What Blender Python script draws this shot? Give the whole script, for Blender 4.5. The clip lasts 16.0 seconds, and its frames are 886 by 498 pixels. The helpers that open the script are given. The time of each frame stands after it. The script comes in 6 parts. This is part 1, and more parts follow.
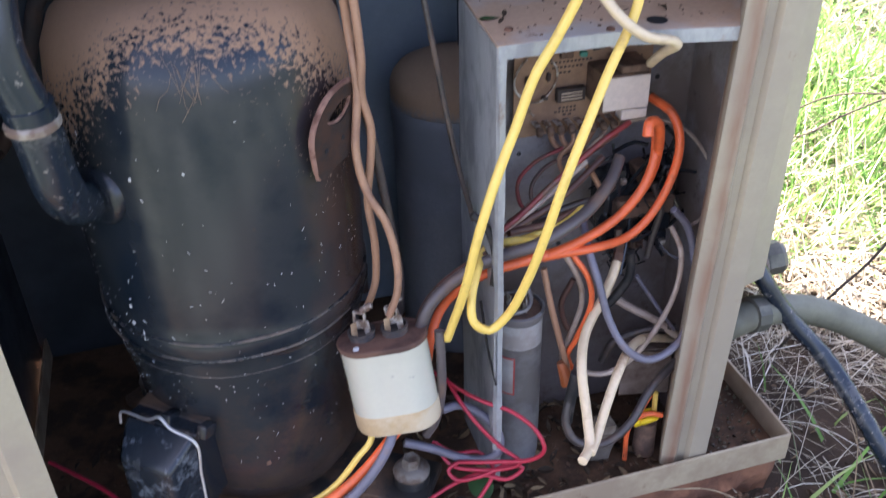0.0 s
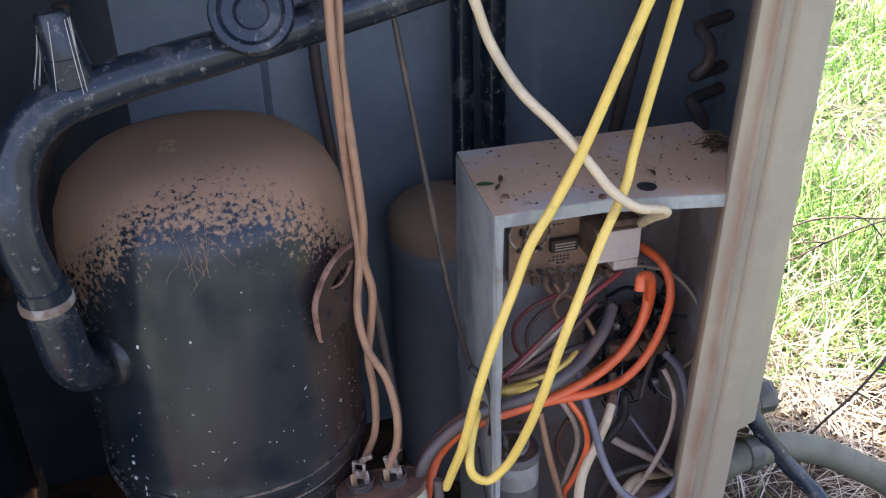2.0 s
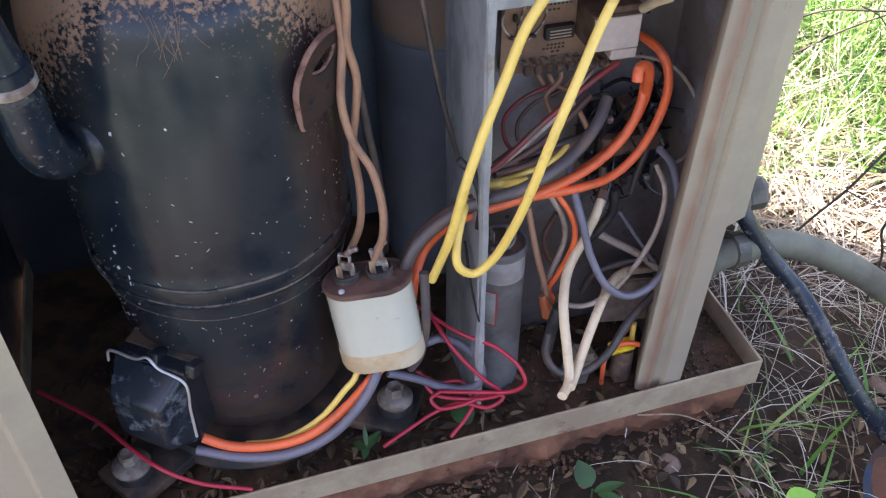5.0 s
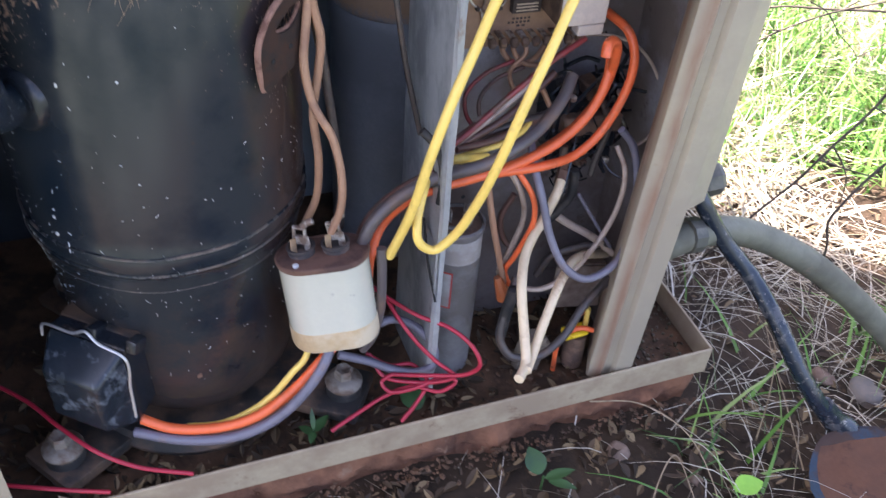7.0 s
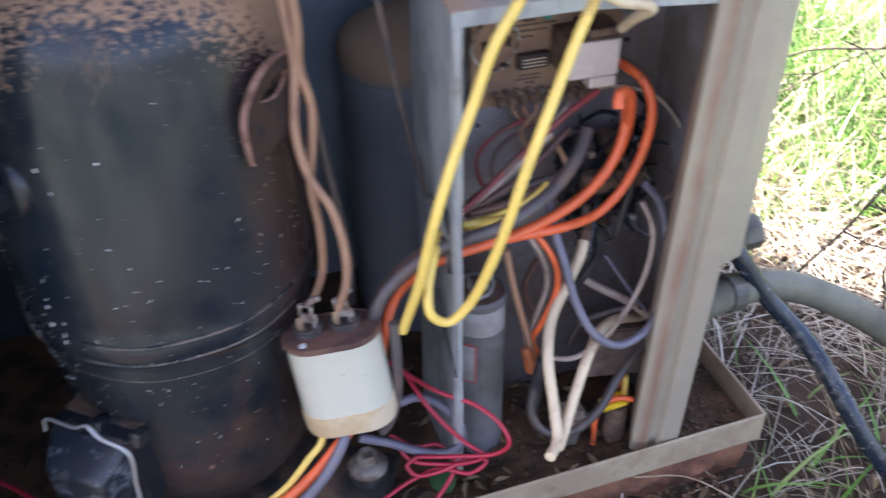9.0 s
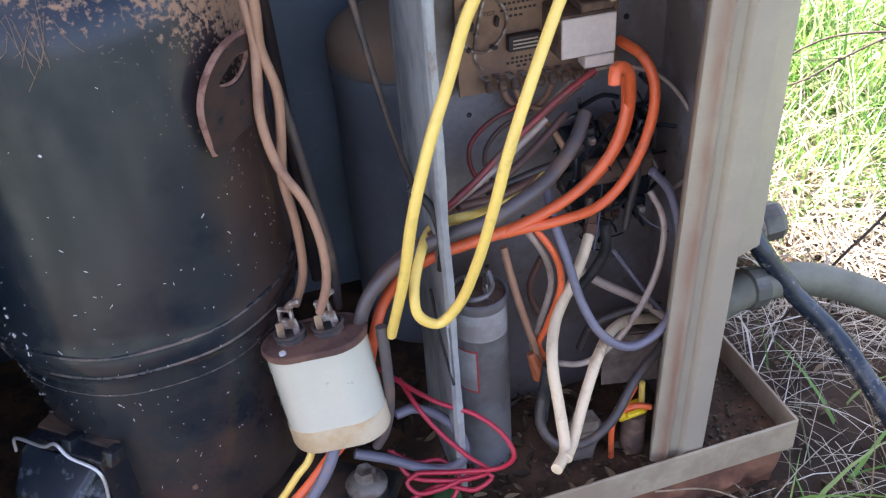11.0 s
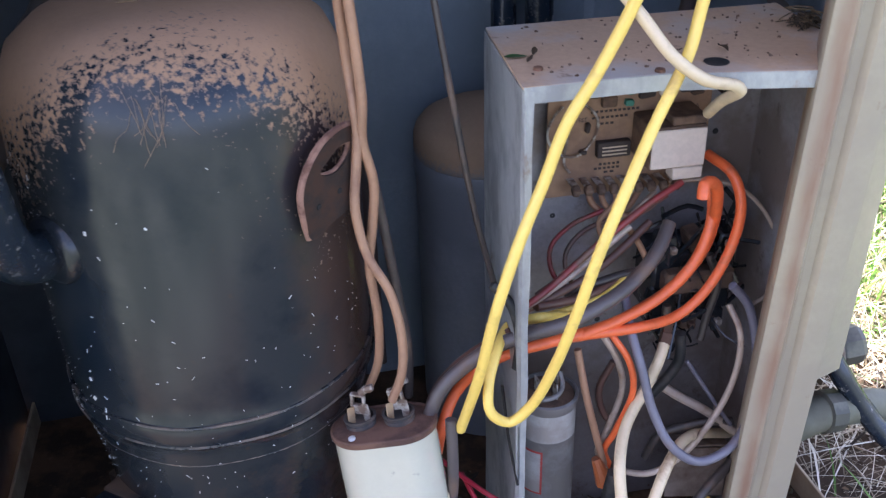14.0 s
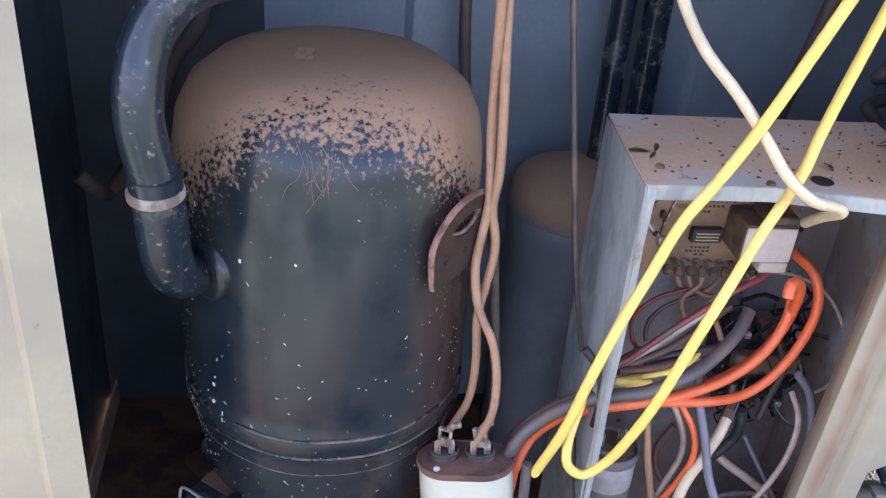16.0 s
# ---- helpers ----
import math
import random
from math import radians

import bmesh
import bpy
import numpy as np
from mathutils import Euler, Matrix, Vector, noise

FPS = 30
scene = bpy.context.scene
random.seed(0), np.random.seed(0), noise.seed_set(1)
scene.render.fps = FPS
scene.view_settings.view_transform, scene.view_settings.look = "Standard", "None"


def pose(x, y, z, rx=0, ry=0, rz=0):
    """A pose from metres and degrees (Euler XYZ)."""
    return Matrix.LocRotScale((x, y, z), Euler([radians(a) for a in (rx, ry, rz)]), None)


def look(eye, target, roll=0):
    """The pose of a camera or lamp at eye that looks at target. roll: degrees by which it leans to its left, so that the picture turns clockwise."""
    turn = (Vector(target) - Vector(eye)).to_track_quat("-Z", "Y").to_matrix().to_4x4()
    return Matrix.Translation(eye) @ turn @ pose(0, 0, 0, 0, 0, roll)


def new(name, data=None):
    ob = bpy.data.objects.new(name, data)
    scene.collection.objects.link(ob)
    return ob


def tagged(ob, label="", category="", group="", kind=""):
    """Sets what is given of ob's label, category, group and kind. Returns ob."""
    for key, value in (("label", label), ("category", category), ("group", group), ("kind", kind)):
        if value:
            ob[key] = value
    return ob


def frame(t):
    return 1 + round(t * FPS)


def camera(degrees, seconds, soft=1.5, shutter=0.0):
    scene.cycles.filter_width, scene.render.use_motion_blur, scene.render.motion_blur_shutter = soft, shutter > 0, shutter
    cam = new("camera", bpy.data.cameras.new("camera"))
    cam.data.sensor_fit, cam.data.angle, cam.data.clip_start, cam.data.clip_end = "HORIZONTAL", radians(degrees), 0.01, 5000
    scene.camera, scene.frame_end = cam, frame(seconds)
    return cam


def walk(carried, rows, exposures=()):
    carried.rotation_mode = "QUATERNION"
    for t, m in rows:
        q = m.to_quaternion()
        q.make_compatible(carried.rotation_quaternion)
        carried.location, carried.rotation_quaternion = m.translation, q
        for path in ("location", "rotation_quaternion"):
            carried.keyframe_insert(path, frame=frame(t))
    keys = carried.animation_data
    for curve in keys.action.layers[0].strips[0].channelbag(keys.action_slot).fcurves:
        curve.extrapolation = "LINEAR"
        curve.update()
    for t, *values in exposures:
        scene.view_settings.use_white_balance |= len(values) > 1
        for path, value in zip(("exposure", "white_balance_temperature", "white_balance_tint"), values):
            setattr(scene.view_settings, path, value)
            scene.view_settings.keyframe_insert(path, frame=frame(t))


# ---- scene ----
cam = camera(51.2, 16.0, soft=1.2, shutter=0.3)
# seconds, eye x y z, turns about x y z
ROWS = [
    (0.0, 0.0005, 0.0018, 0.6981, 56.12, 1.41, 0.15),
    (0.5, 0.0103, 0.0134, 0.7432, 58.76, 2.04, -1.23),
    (1.0, 0.0081, 0.0217, 0.7571, 59.63, 2.18, -1.42),
    (1.5, -0.0014, 0.0204, 0.7657, 60.56, 1.68, -0.71),
    (2.0, -0.0058, 0.0190, 0.7661, 60.74, 1.20, -0.51),
    (2.5, -0.0054, 0.0193, 0.7639, 60.73, 1.16, -0.57),
    (3.0, -0.0032, 0.0209, 0.7606, 60.60, 1.31, -0.84),
    (3.5, 0.0006, 0.0204, 0.7594, 60.50, 1.47, -0.83),
    (4.0, -0.0055, 0.0157, 0.7584, 58.85, 1.44, 0.33),
    (4.5, -0.0118, 0.0219, 0.7609, 51.18, 1.57, 1.09),
    (4.7, -0.0072, 0.0369, 0.7525, 48.22, 1.01, 0.05),
    (6.8, -0.0189, 0.0435, 0.7321, 48.57, -1.68, -2.59),
    (7.0, -0.0344, 0.0452, 0.7123, 48.36, -3.83, -3.39),
    (7.5, -0.0439, 0.0300, 0.6952, 47.26, -5.75, -4.23),
    (8.0, -0.0478, 0.0139, 0.6860, 49.74, -5.83, -4.77),
    (8.5, -0.0577, 0.0227, 0.7034, 52.39, -4.16, -0.65),
    (9.0, 0.0069, 0.0765, 0.6840, 52.77, 0.83, -2.36),
    (9.2, 0.0538, 0.0891, 0.6689, 52.49, 2.18, -4.66),
    (11.3, 0.0408, 0.1067, 0.6319, 54.83, 3.72, -0.85),
    (11.5, 0.0381, 0.1089, 0.6369, 55.05, 3.62, -0.60),
    (12.0, 0.0391, 0.1137, 0.6429, 55.76, 2.60, 0.77),
    (12.5, 0.0430, 0.1173, 0.6386, 56.20, 2.59, 2.27),
    (13.0, 0.0462, 0.1121, 0.6281, 57.18, 3.37, 2.71),
    (13.5, 0.0456, 0.1118, 0.6325, 58.44, 3.45, 3.05),
    (14.0, 0.0246, 0.1034, 0.6448, 59.79, 1.56, 3.81),
    (14.5, -0.0161, 0.0810, 0.6817, 59.57, -2.20, 5.36),
    (15.0, -0.0371, 0.0700, 0.7000, 58.57, -4.25, 7.62),
    (15.5, -0.0416, 0.0672, 0.7043, 58.85, -4.66, 8.52),
    (16.0, -0.0386, 0.0613, 0.7108, 59.75, -4.50, 8.88),
]
walk(cam, [(t, pose(x, y, z, rx, ry, rz)) for t, x, y, z, rx, ry, rz in ROWS],
     exposures=[(t, 2.50 + e, k + 170, 24) for t, e, k in ((0.0, 0.25, 6700), (0.8, 0.0, 6700), (2.0, -0.10, 6750), (4.2, -0.10, 6750), (6.9, 0.25, 6650), (7.6, 0.1, 6650), (8.0, 0.18, 6600), (12.5, 0.15, 6550), (14.0, 0.3, 6500), (15.0, 0.5, 6500), (16.0, 0.65, 6550))])

# ---------------------------------------------------------------- light
world = bpy.data.worlds.new("sky")
scene.world = world
world.use_nodes = True
wt = world.node_tree
sky = wt.nodes.new("ShaderNodeTexSky")
sky.sky_type, sky.sun_disc = "NISHITA", False
sky.air_density, sky.dust_density, sky.ozone_density = 0.75, 3.5, 0.4
SUN_EL, SUN_AZ = 52.0, -58.0      # degrees; azimuth from +y towards +x
sky.sun_elevation, sky.sun_rotation = radians(SUN_EL), radians(SUN_AZ)
bg = wt.nodes["Background"]
bg.inputs["Strength"].default_value = 0.145
wt.links.new(sky.outputs[0], bg.inputs[0])
sun = new("sun", bpy.data.lights.new("sun", "SUN"))
sun.data.energy, sun.data.angle, sun.data.color = 5.0, radians(0.5), (1.0, 0.95, 0.86)
sd = Vector((math.sin(radians(SUN_AZ)) * math.cos(radians(SUN_EL)), math.cos(radians(SUN_AZ)) * math.cos(radians(SUN_EL)), math.sin(radians(SUN_EL))))
sun.matrix_world = look(sd * 20, (0, 0, 0))


# ---------------------------------------------------------------- materials
def mat(name, base, rough=0.6, metal=0.0, second=None, scale=30.0, cover=0.5, fine=200.0, bump=0.2, third=None, cover3=0.3, scale3=9.0,
        vary=0.12, spec=0.5, stretch=(1, 1, 1), rough2=None, top_dust=None, stain=None, streak=None, bare=None, skirt=None, dent=0.0):
    """A worn surface: base colour, patches of a second and third colour at two scales, fine grain and relief."""
    m = bpy.data.materials.new(name)
    m.use_nodes = True
    nt = m.node_tree
    N, L = nt.nodes, nt.links
    b = N["Principled BSDF"]
    b.inputs["Metallic"].default_value = metal
    b.inputs["Specular IOR Level"].default_value = spec
    tc = N.new("ShaderNodeTexCoord")
    mp = N.new("ShaderNodeMapping")
    mp.inputs["Scale"].default_value = stretch
    L.new(tc.outputs["Object"], mp.inputs["Vector"])

    def tex(s, detail=6.0, r=0.6):
        n = N.new("ShaderNodeTexNoise")
        n.inputs["Scale"].default_value, n.inputs["Detail"].default_value, n.inputs["Roughness"].default_value = s, detail, r
        L.new(mp.outputs[0], n.inputs["Vector"])
        return n.outputs["Fac"]

    def mask(fac, c, soft=0.08):
        r = N.new("ShaderNodeMapRange")
        mid = 0.5 + (0.5 - c) * 0.5
        r.inputs["From Min"].default_value, r.inputs["From Max"].default_value = mid - soft, mid + soft
        L.new(fac, r.inputs["Value"])
        return r.outputs[0]

    def mix(fac, a, c):
        n = N.new("ShaderNodeMix")
        n.data_type = "RGBA"
        if isinstance(fac, float):
            n.inputs[0].default_value = fac
        else:
            L.new(fac, n.inputs[0])
        for sock, v in ((6, a), (7, c)):
            if isinstance(v, tuple):
                n.inputs[sock].default_value = (*v, 1)
            else:
                L.new(v, n.inputs[sock])
        return n.outputs[2]

    fine_f = tex(fine, 8.0, 0.7)
    dark = tuple(v * (1 - 2 * vary) for v in base)
    light = tuple(min(1.0, v * (1 + 2 * vary)) for v in base)
    col = mix(fine_f, dark, light)
    rough_in = None
    if second:
        k = mask(tex(scale), cover)
        col = mix(k, col, second)
        rough_in = k
    if third:
        col = mix(mask(tex(scale3, 9.0, 0.7), cover3, 0.05), col, third)
    if stain:      # a stain that spreads along x, broken up by noise
        x0, x1, scol, amt = stain
        sp = N.new("ShaderNodeSeparateXYZ")
        L.new(tc.outputs["Object"], sp.inputs[0])
        st = N.new("ShaderNodeMath"); st.operation = "MULTIPLY_ADD"
        L.new(tex(16.0, 9.0, 0.7), st.inputs[0]); st.inputs[1].default_value = amt
        L.new(sp.outputs["X"], st.inputs[2])
        sr = N.new("ShaderNodeMapRange")
        sr.inputs["From Min"].default_value, sr.inputs["From Max"].default_value = x0 + amt * 0.5, x1 + amt * 0.5
        sr.inputs["To Max"].default_value = 0.8
        L.new(st.outputs[0], sr.inputs["Value"])
        col = mix(sr.outputs[0], col, scol)
        rough_in = sr.outputs[0]
    if streak:     # a ragged rust line that runs down a leaning upright
        x0, half, lean, scol = streak
        sp = N.new("ShaderNodeSeparateXYZ")
        L.new(tc.outputs["Object"], sp.inputs[0])
        ln = N.new("ShaderNodeMath"); ln.operation = "MULTIPLY_ADD"
        L.new(sp.outputs["Z"], ln.inputs[0]); ln.inputs[1].default_value = -lean
        L.new(sp.outputs["X"], ln.inputs[2])
        nz = N.new("ShaderNodeTexNoise")
        nz.inputs["Scale"].default_value, nz.inputs["Detail"].default_value = 60.0, 6.0
        mp2 = N.new("ShaderNodeMapping")
        mp2.inputs["Scale"].default_value = (1, 1, 0.25)
        L.new(tc.outputs["Object"], mp2.inputs[0]); L.new(mp2.outputs[0], nz.inputs["Vector"])
        ds = N.new("ShaderNodeMath"); ds.operation = "SUBTRACT"
        L.new(ln.outputs[0], ds.inputs[0]); ds.inputs[1].default_value = x0
        ab = N.new("ShaderNodeMath"); ab.operation = "ABSOLUTE"
        L.new(ds.outputs[0], ab.inputs[0])
        fall = N.new("ShaderNodeMapRange")
        fall.inputs["From Min"].default_value, fall.inputs["From Max"].default_value = half * 2.2, 0.0
        L.new(ab.outputs[0], fall.inputs["Value"])
        ml = N.new("ShaderNodeMath"); ml.operation = "MULTIPLY"
        L.new(fall.outputs[0], ml.inputs[0]); L.new(nz.outputs["Fac"], ml.inputs[1])
        th = N.new("ShaderNodeMapRange")
        th.inputs["From Min"].default_value, th.inputs["From Max"].default_value = 0.24, 0.62
        L.new(ml.outputs[0], th.inputs["Value"])
        col = mix(th.outputs[0], col, scol)
    if skirt:      # reddish dust thrown up on the lower part, in patches
        z0, z1, scol, amt = skirt
        sp = N.new("ShaderNodeSeparateXYZ")
        L.new(tc.outputs["Object"], sp.inputs[0])
        sk = N.new("ShaderNodeMath"); sk.operation = "MULTIPLY_ADD"
        L.new(tex(22.0, 10.0, 0.75), sk.inputs[0]); sk.inputs[1].default_value = -amt
        L.new(sp.outputs["Z"], sk.inputs[2])
        sr = N.new("ShaderNodeMapRange")
        sr.inputs["From Min"].default_value, sr.inputs["From Max"].default_value = z1 - amt * 0.5, z0 - amt * 0.5
        sr.inputs["To Min"].default_value, sr.inputs["To Max"].default_value = 0.6, 0.0
        L.new(sk.outputs[0], sr.inputs["Value"])
        col = mix(sr.outputs[0], col, scol)
    if top_dust:
        z0, z1, dcol, amount = top_dust
        sep = N.new("ShaderNodeSeparateXYZ")
        L.new(tc.outputs["Object"], sep.inputs[0])
        blot = N.new("ShaderNodeTexNoise")
        blot.inputs["Scale"].default_value, blot.inputs["Detail"].default_value, blot.inputs["Roughness"].default_value = 240.0, 4.0, 0.62
        L.new(tc.outputs["Object"], blot.inputs["Vector"])
        big = N.new("ShaderNodeTexNoise")
        big.inputs["Scale"].default_value = 9.0
        L.new(tc.outputs["Object"], big.inputs["Vector"])
        a1 = N.new("ShaderNodeMath"); a1.operation = "MULTIPLY_ADD"
        L.new(blot.outputs["Fac"], a1.inputs[0]); a1.inputs[1].default_value = amount
        height = sep.outputs["Z"]
        if bare:   # round a wiped spot the dust begins higher up
            far = N.new("ShaderNodeVectorMath"); far.operation = "DISTANCE"
            L.new(tc.outputs["Object"], far.inputs[0]); far.inputs[1].default_value = bare[:3]
            near = N.new("ShaderNodeMapRange")
            near.inputs["From Min"].default_value, near.inputs["From Max"].default_value = bare[3], 0.0
            near.inputs["To Max"].default_value = bare[4]
            L.new(far.outputs["Value"], near.inputs["Value"])
            lower = N.new("ShaderNodeMath"); lower.operation = "SUBTRACT"
            L.new(height, lower.inputs[0]); L.new(near.outputs[0], lower.inputs[1])
            height = lower.outputs[0]
        L.new(height, a1.inputs[2])
        a2 = N.new("ShaderNodeMath"); a2.operation = "MULTIPLY_ADD"
        L.new(big.outputs["Fac"], a2.inputs[0]); a2.inputs[1].default_value = amount * 0.55
        L.new(a1.outputs[0], a2.inputs[2])
        r = N.new("ShaderNodeMapRange")
        r.inputs["From Min"].default_value, r.inputs["From Max"].default_value = z0 + amount * 0.775, z1 + amount * 0.775
        L.new(a2.outputs[0], r.inputs["Value"])
        col = mix(r.outputs[0], col, mix(fine_f, tuple(v * 0.75 for v in dcol), dcol))
        rm = N.new("ShaderNodeMapRange")
        rm.inputs["To Min"].default_value, rm.inputs["To Max"].default_value = rough, 0.95
        L.new(r.outputs[0], rm.inputs["Value"])
        L.new(rm.outputs[0], b.inputs["Roughness"])
    L.new(col, b.inputs["Base Color"])
    if not top_dust:
        r = N.new("ShaderNodeMapRange")
        r.inputs["To Min"].default_value = rough - 0.08
        r.inputs["To Max"].default_value = rough2 if rough2 else min(1.0, rough + 0.12)
        L.new(rough_in if rough_in else fine_f, r.inputs["Value"])
        L.new(r.outputs[0], b.inputs["Roughness"])
    if bump:
        bn = N.new("ShaderNodeBump")
        bn.inputs["Strength"].default_value, bn.inputs["Distance"].default_value = bump, 0.002
        L.new(fine_f, bn.inputs["Height"])
        if dent:
            wave = N.new("ShaderNodeBump")
            wave.inputs["Strength"].default_value, wave.inputs["Distance"].default_value = dent, 0.01
            L.new(tex(9.0, 2.0, 0.4), wave.inputs["Height"])
            L.new(wave.outputs[0], bn.inputs["Normal"])
        L.new(bn.outputs[0], b.inputs["Normal"])
    return m


DUST = (0.37, 0.215, 0.13)
M_BLACK = mat("compressor_paint", (0.0085, 0.0148, 0.0225), 0.20, second=(0.028, 0.032, 0.035), scale=9, cover=0.5, third=(0.045, 0.034, 0.027), cover3=0.12, scale3=60,
              bump=0.03, top_dust=(0.372, 0.402, DUST, 0.23), spec=0.42, stain=(-0.122, -0.072, (0.095, 0.045, 0.027), 0.06), bare=(-0.188, 0.580, 0.437, 0.16, 0.116),
              skirt=(0.150, 0.050, (0.070, 0.043, 0.030), 0.40), dent=0.16)
M_BLACKPART = mat("black_plastic", (0.014, 0.018, 0.023), 0.28, second=(0.085, 0.058, 0.042), scale=25, cover=0.22, bump=0.12)
M_PIPE = mat("dusty_black_pipe", (0.012, 0.020, 0.030), 0.27, second=(0.065, 0.066, 0.068), scale=40, cover=0.28, third=(0.24, 0.22, 0.20), cover3=0.22, scale3=150, bump=0.08)
M_WALL = mat("blue_grey_sheet", (0.215, 0.255, 0.285), 0.42, metal=0.0, second=(0.170, 0.205, 0.232), scale=7, cover=0.5, third=(0.15, 0.09, 0.06), cover3=0.08, scale3=14, bump=0.05)
M_GALV = mat("galvanised_sheet", (0.42, 0.435, 0.43), 0.45, metal=0.3, second=(0.29, 0.30, 0.305), scale=30, cover=0.45, third=(0.27, 0.19, 0.13), cover3=0.16, scale3=22, bump=0.06, vary=0.12, stretch=(1, 1, 0.6))
# dark panel tone, deepened to carry the shade left of the compressor
M_WALLSHADE = mat("shade_darkened_panel", (0.036, 0.045, 0.054), 0.55, second=(0.024, 0.031, 0.037), scale=7, cover=0.5, third=(0.06, 0.045, 0.036), cover3=0.08, scale3=20, bump=0.06)
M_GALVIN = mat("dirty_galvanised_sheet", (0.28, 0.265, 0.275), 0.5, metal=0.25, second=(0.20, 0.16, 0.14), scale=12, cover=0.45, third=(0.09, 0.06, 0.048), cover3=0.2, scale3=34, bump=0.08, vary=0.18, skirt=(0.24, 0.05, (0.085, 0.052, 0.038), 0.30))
M_GALVTOP = mat("dusty_galvanised_sheet", (0.50, 0.325, 0.21), 0.85, metal=0.0, second=(0.43, 0.40, 0.37), scale=8, cover=0.40, third=(0.20, 0.12, 0.08), cover3=0.16, scale3=34, bump=0.1)
M_POST = mat("beige_enamel", (0.365, 0.32, 0.225), 0.5, second=(0.32, 0.27, 0.20), scale=6, cover=0.5, third=(0.22, 0.13, 0.085), cover3=0.07, scale3=40, bump=0.05, vary=0.06)
M_POSTR = mat("rust_streaked_enamel", (0.365, 0.315, 0.225), 0.5, second=(0.32, 0.27, 0.20), scale=6, cover=0.5, third=(0.22, 0.13, 0.085), cover3=0.08, scale3=40, bump=0.05, vary=0.06, streak=(0.2185, 0.0065, 0.0150, (0.25, 0.15, 0.10)))
M_RIM = mat("rust_stained_rim", (0.40, 0.325, 0.215), 0.55, second=(0.31, 0.235, 0.155), scale=16, cover=0.5, third=(0.16, 0.085, 0.05), cover3=0.17, scale3=30, bump=0.08, vary=0.10)
M_RUST = mat("rust", (0.20, 0.095, 0.055), 0.85, second=(0.11, 0.055, 0.035), scale=40, cover=0.5, bump=0.5)
M_SOIL = mat("red_soil", (0.135, 0.070, 0.036), 0.95, second=(0.055, 0.033, 0.019), scale=25, cover=0.5, third=(0.18, 0.10, 0.065), cover3=0.2, scale3=60, bump=0.8, fine=120)
M_CLAY = mat("red_brown_base", (0.24, 0.105, 0.055), 0.95, second=(0.12, 0.052, 0.03), scale=20, cover=0.45, third=(0.26, 0.16, 0.10), cover3=0.2, scale3=45, bump=0.8, fine=150)


def part(name, bm, material, parent=None, label="", smooth=True):
    """One mesh object from a bmesh, under a thing or a part."""
    me = bpy.data.meshes.new(name)
    bm.normal_update()
    bm.to_mesh(me)
    bm.free()
    for p in me.polygons:
        p.use_smooth = smooth
    if smooth:
        try:
            me.set_sharp_from_angle(angle=radians(38))
        except AttributeError:
            pass
    me.materials.append(material)
    ob = new(name, me)
    ob.parent = parent
    if label:
        ob["label"] = label
    return ob


def thing(name, label, category, group="", kind="", at=(0, 0, 0)):
    ob = new(name)
    ob.location = at
    ob.empty_display_size = 0.05
    return tagged(ob, label, category, group, kind)


def under(ob, parent):
    """Hang a part built in world places under an empty that stands elsewhere."""
    ob.parent = parent
    ob.matrix_parent_inverse = Matrix.Translation(parent.location).inverted()
    return ob


# ---------------------------------------------------------------- shape helpers
def lathe(profile, n=48, at=(0, 0, 0), m=None, squash=1.0):
    bm = bmesh.new()
    rings = []
    for r, z in profile:
        if r < 1e-6:
            rings.append([bm.verts.new((0, 0, z))])
        else:
            rings.append([bm.verts.new((r * math.cos(a), r * squash * math.sin(a), z)) for a in (2 * math.pi * i / n for i in range(n))])
    for a, c in zip(rings, rings[1:]):
        for i in range(n):
            j = (i + 1) % n
            q = [a[i % len(a)], a[j % len(a)], c[j % len(c)], c[i % len(c)]]
            q = [v for k, v in enumerate(q) if v not in q[:k]]
            if len(q) > 2:
                bm.faces.new(q)
    for ring in (rings[0], rings[-1]):
        if len(ring) > 1:
            bm.faces.new(ring)
    bmesh.ops.recalc_face_normals(bm, faces=bm.faces)
    bm.transform((m if m else Matrix()))
    bm.transform(Matrix.Translation(at))
    return bm


def curve_points(pts, step=0.004):
    """A smooth line through the points."""
    P = [Vector(p) for p in pts]
    P = [P[0] * 2 - P[1]] + P + [P[-1] * 2 - P[-2]]
    out = []
    for i in range(1, len(P) - 2):
        a, b_, c, d = P[i - 1], P[i], P[i + 1], P[i + 2]
        ta = max((b_ - a).length, 1e-6) ** 0.5
        tb = max((c - b_).length, 1e-6) ** 0.5
        tc_ = max((d - c).length, 1e-6) ** 0.5
        m1 = ((b_ - a) / ta - (c - a) / (ta + tb) + (c - b_) / tb) * tb
        m2 = ((c - b_) / tb - (d - b_) / (tb + tc_) + (d - c) / tc_) * tb
        n = max(2, int((c - b_).length / step))
        for k in range(n):
            t = k / n
            out.append(b_ * (2 * t**3 - 3 * t**2 + 1) + m1 * (t**3 - 2 * t**2 + t) + c * (-2 * t**3 + 3 * t**2) + m2 * (t**3 - t**2))
    out.append(P[-2])
    return out


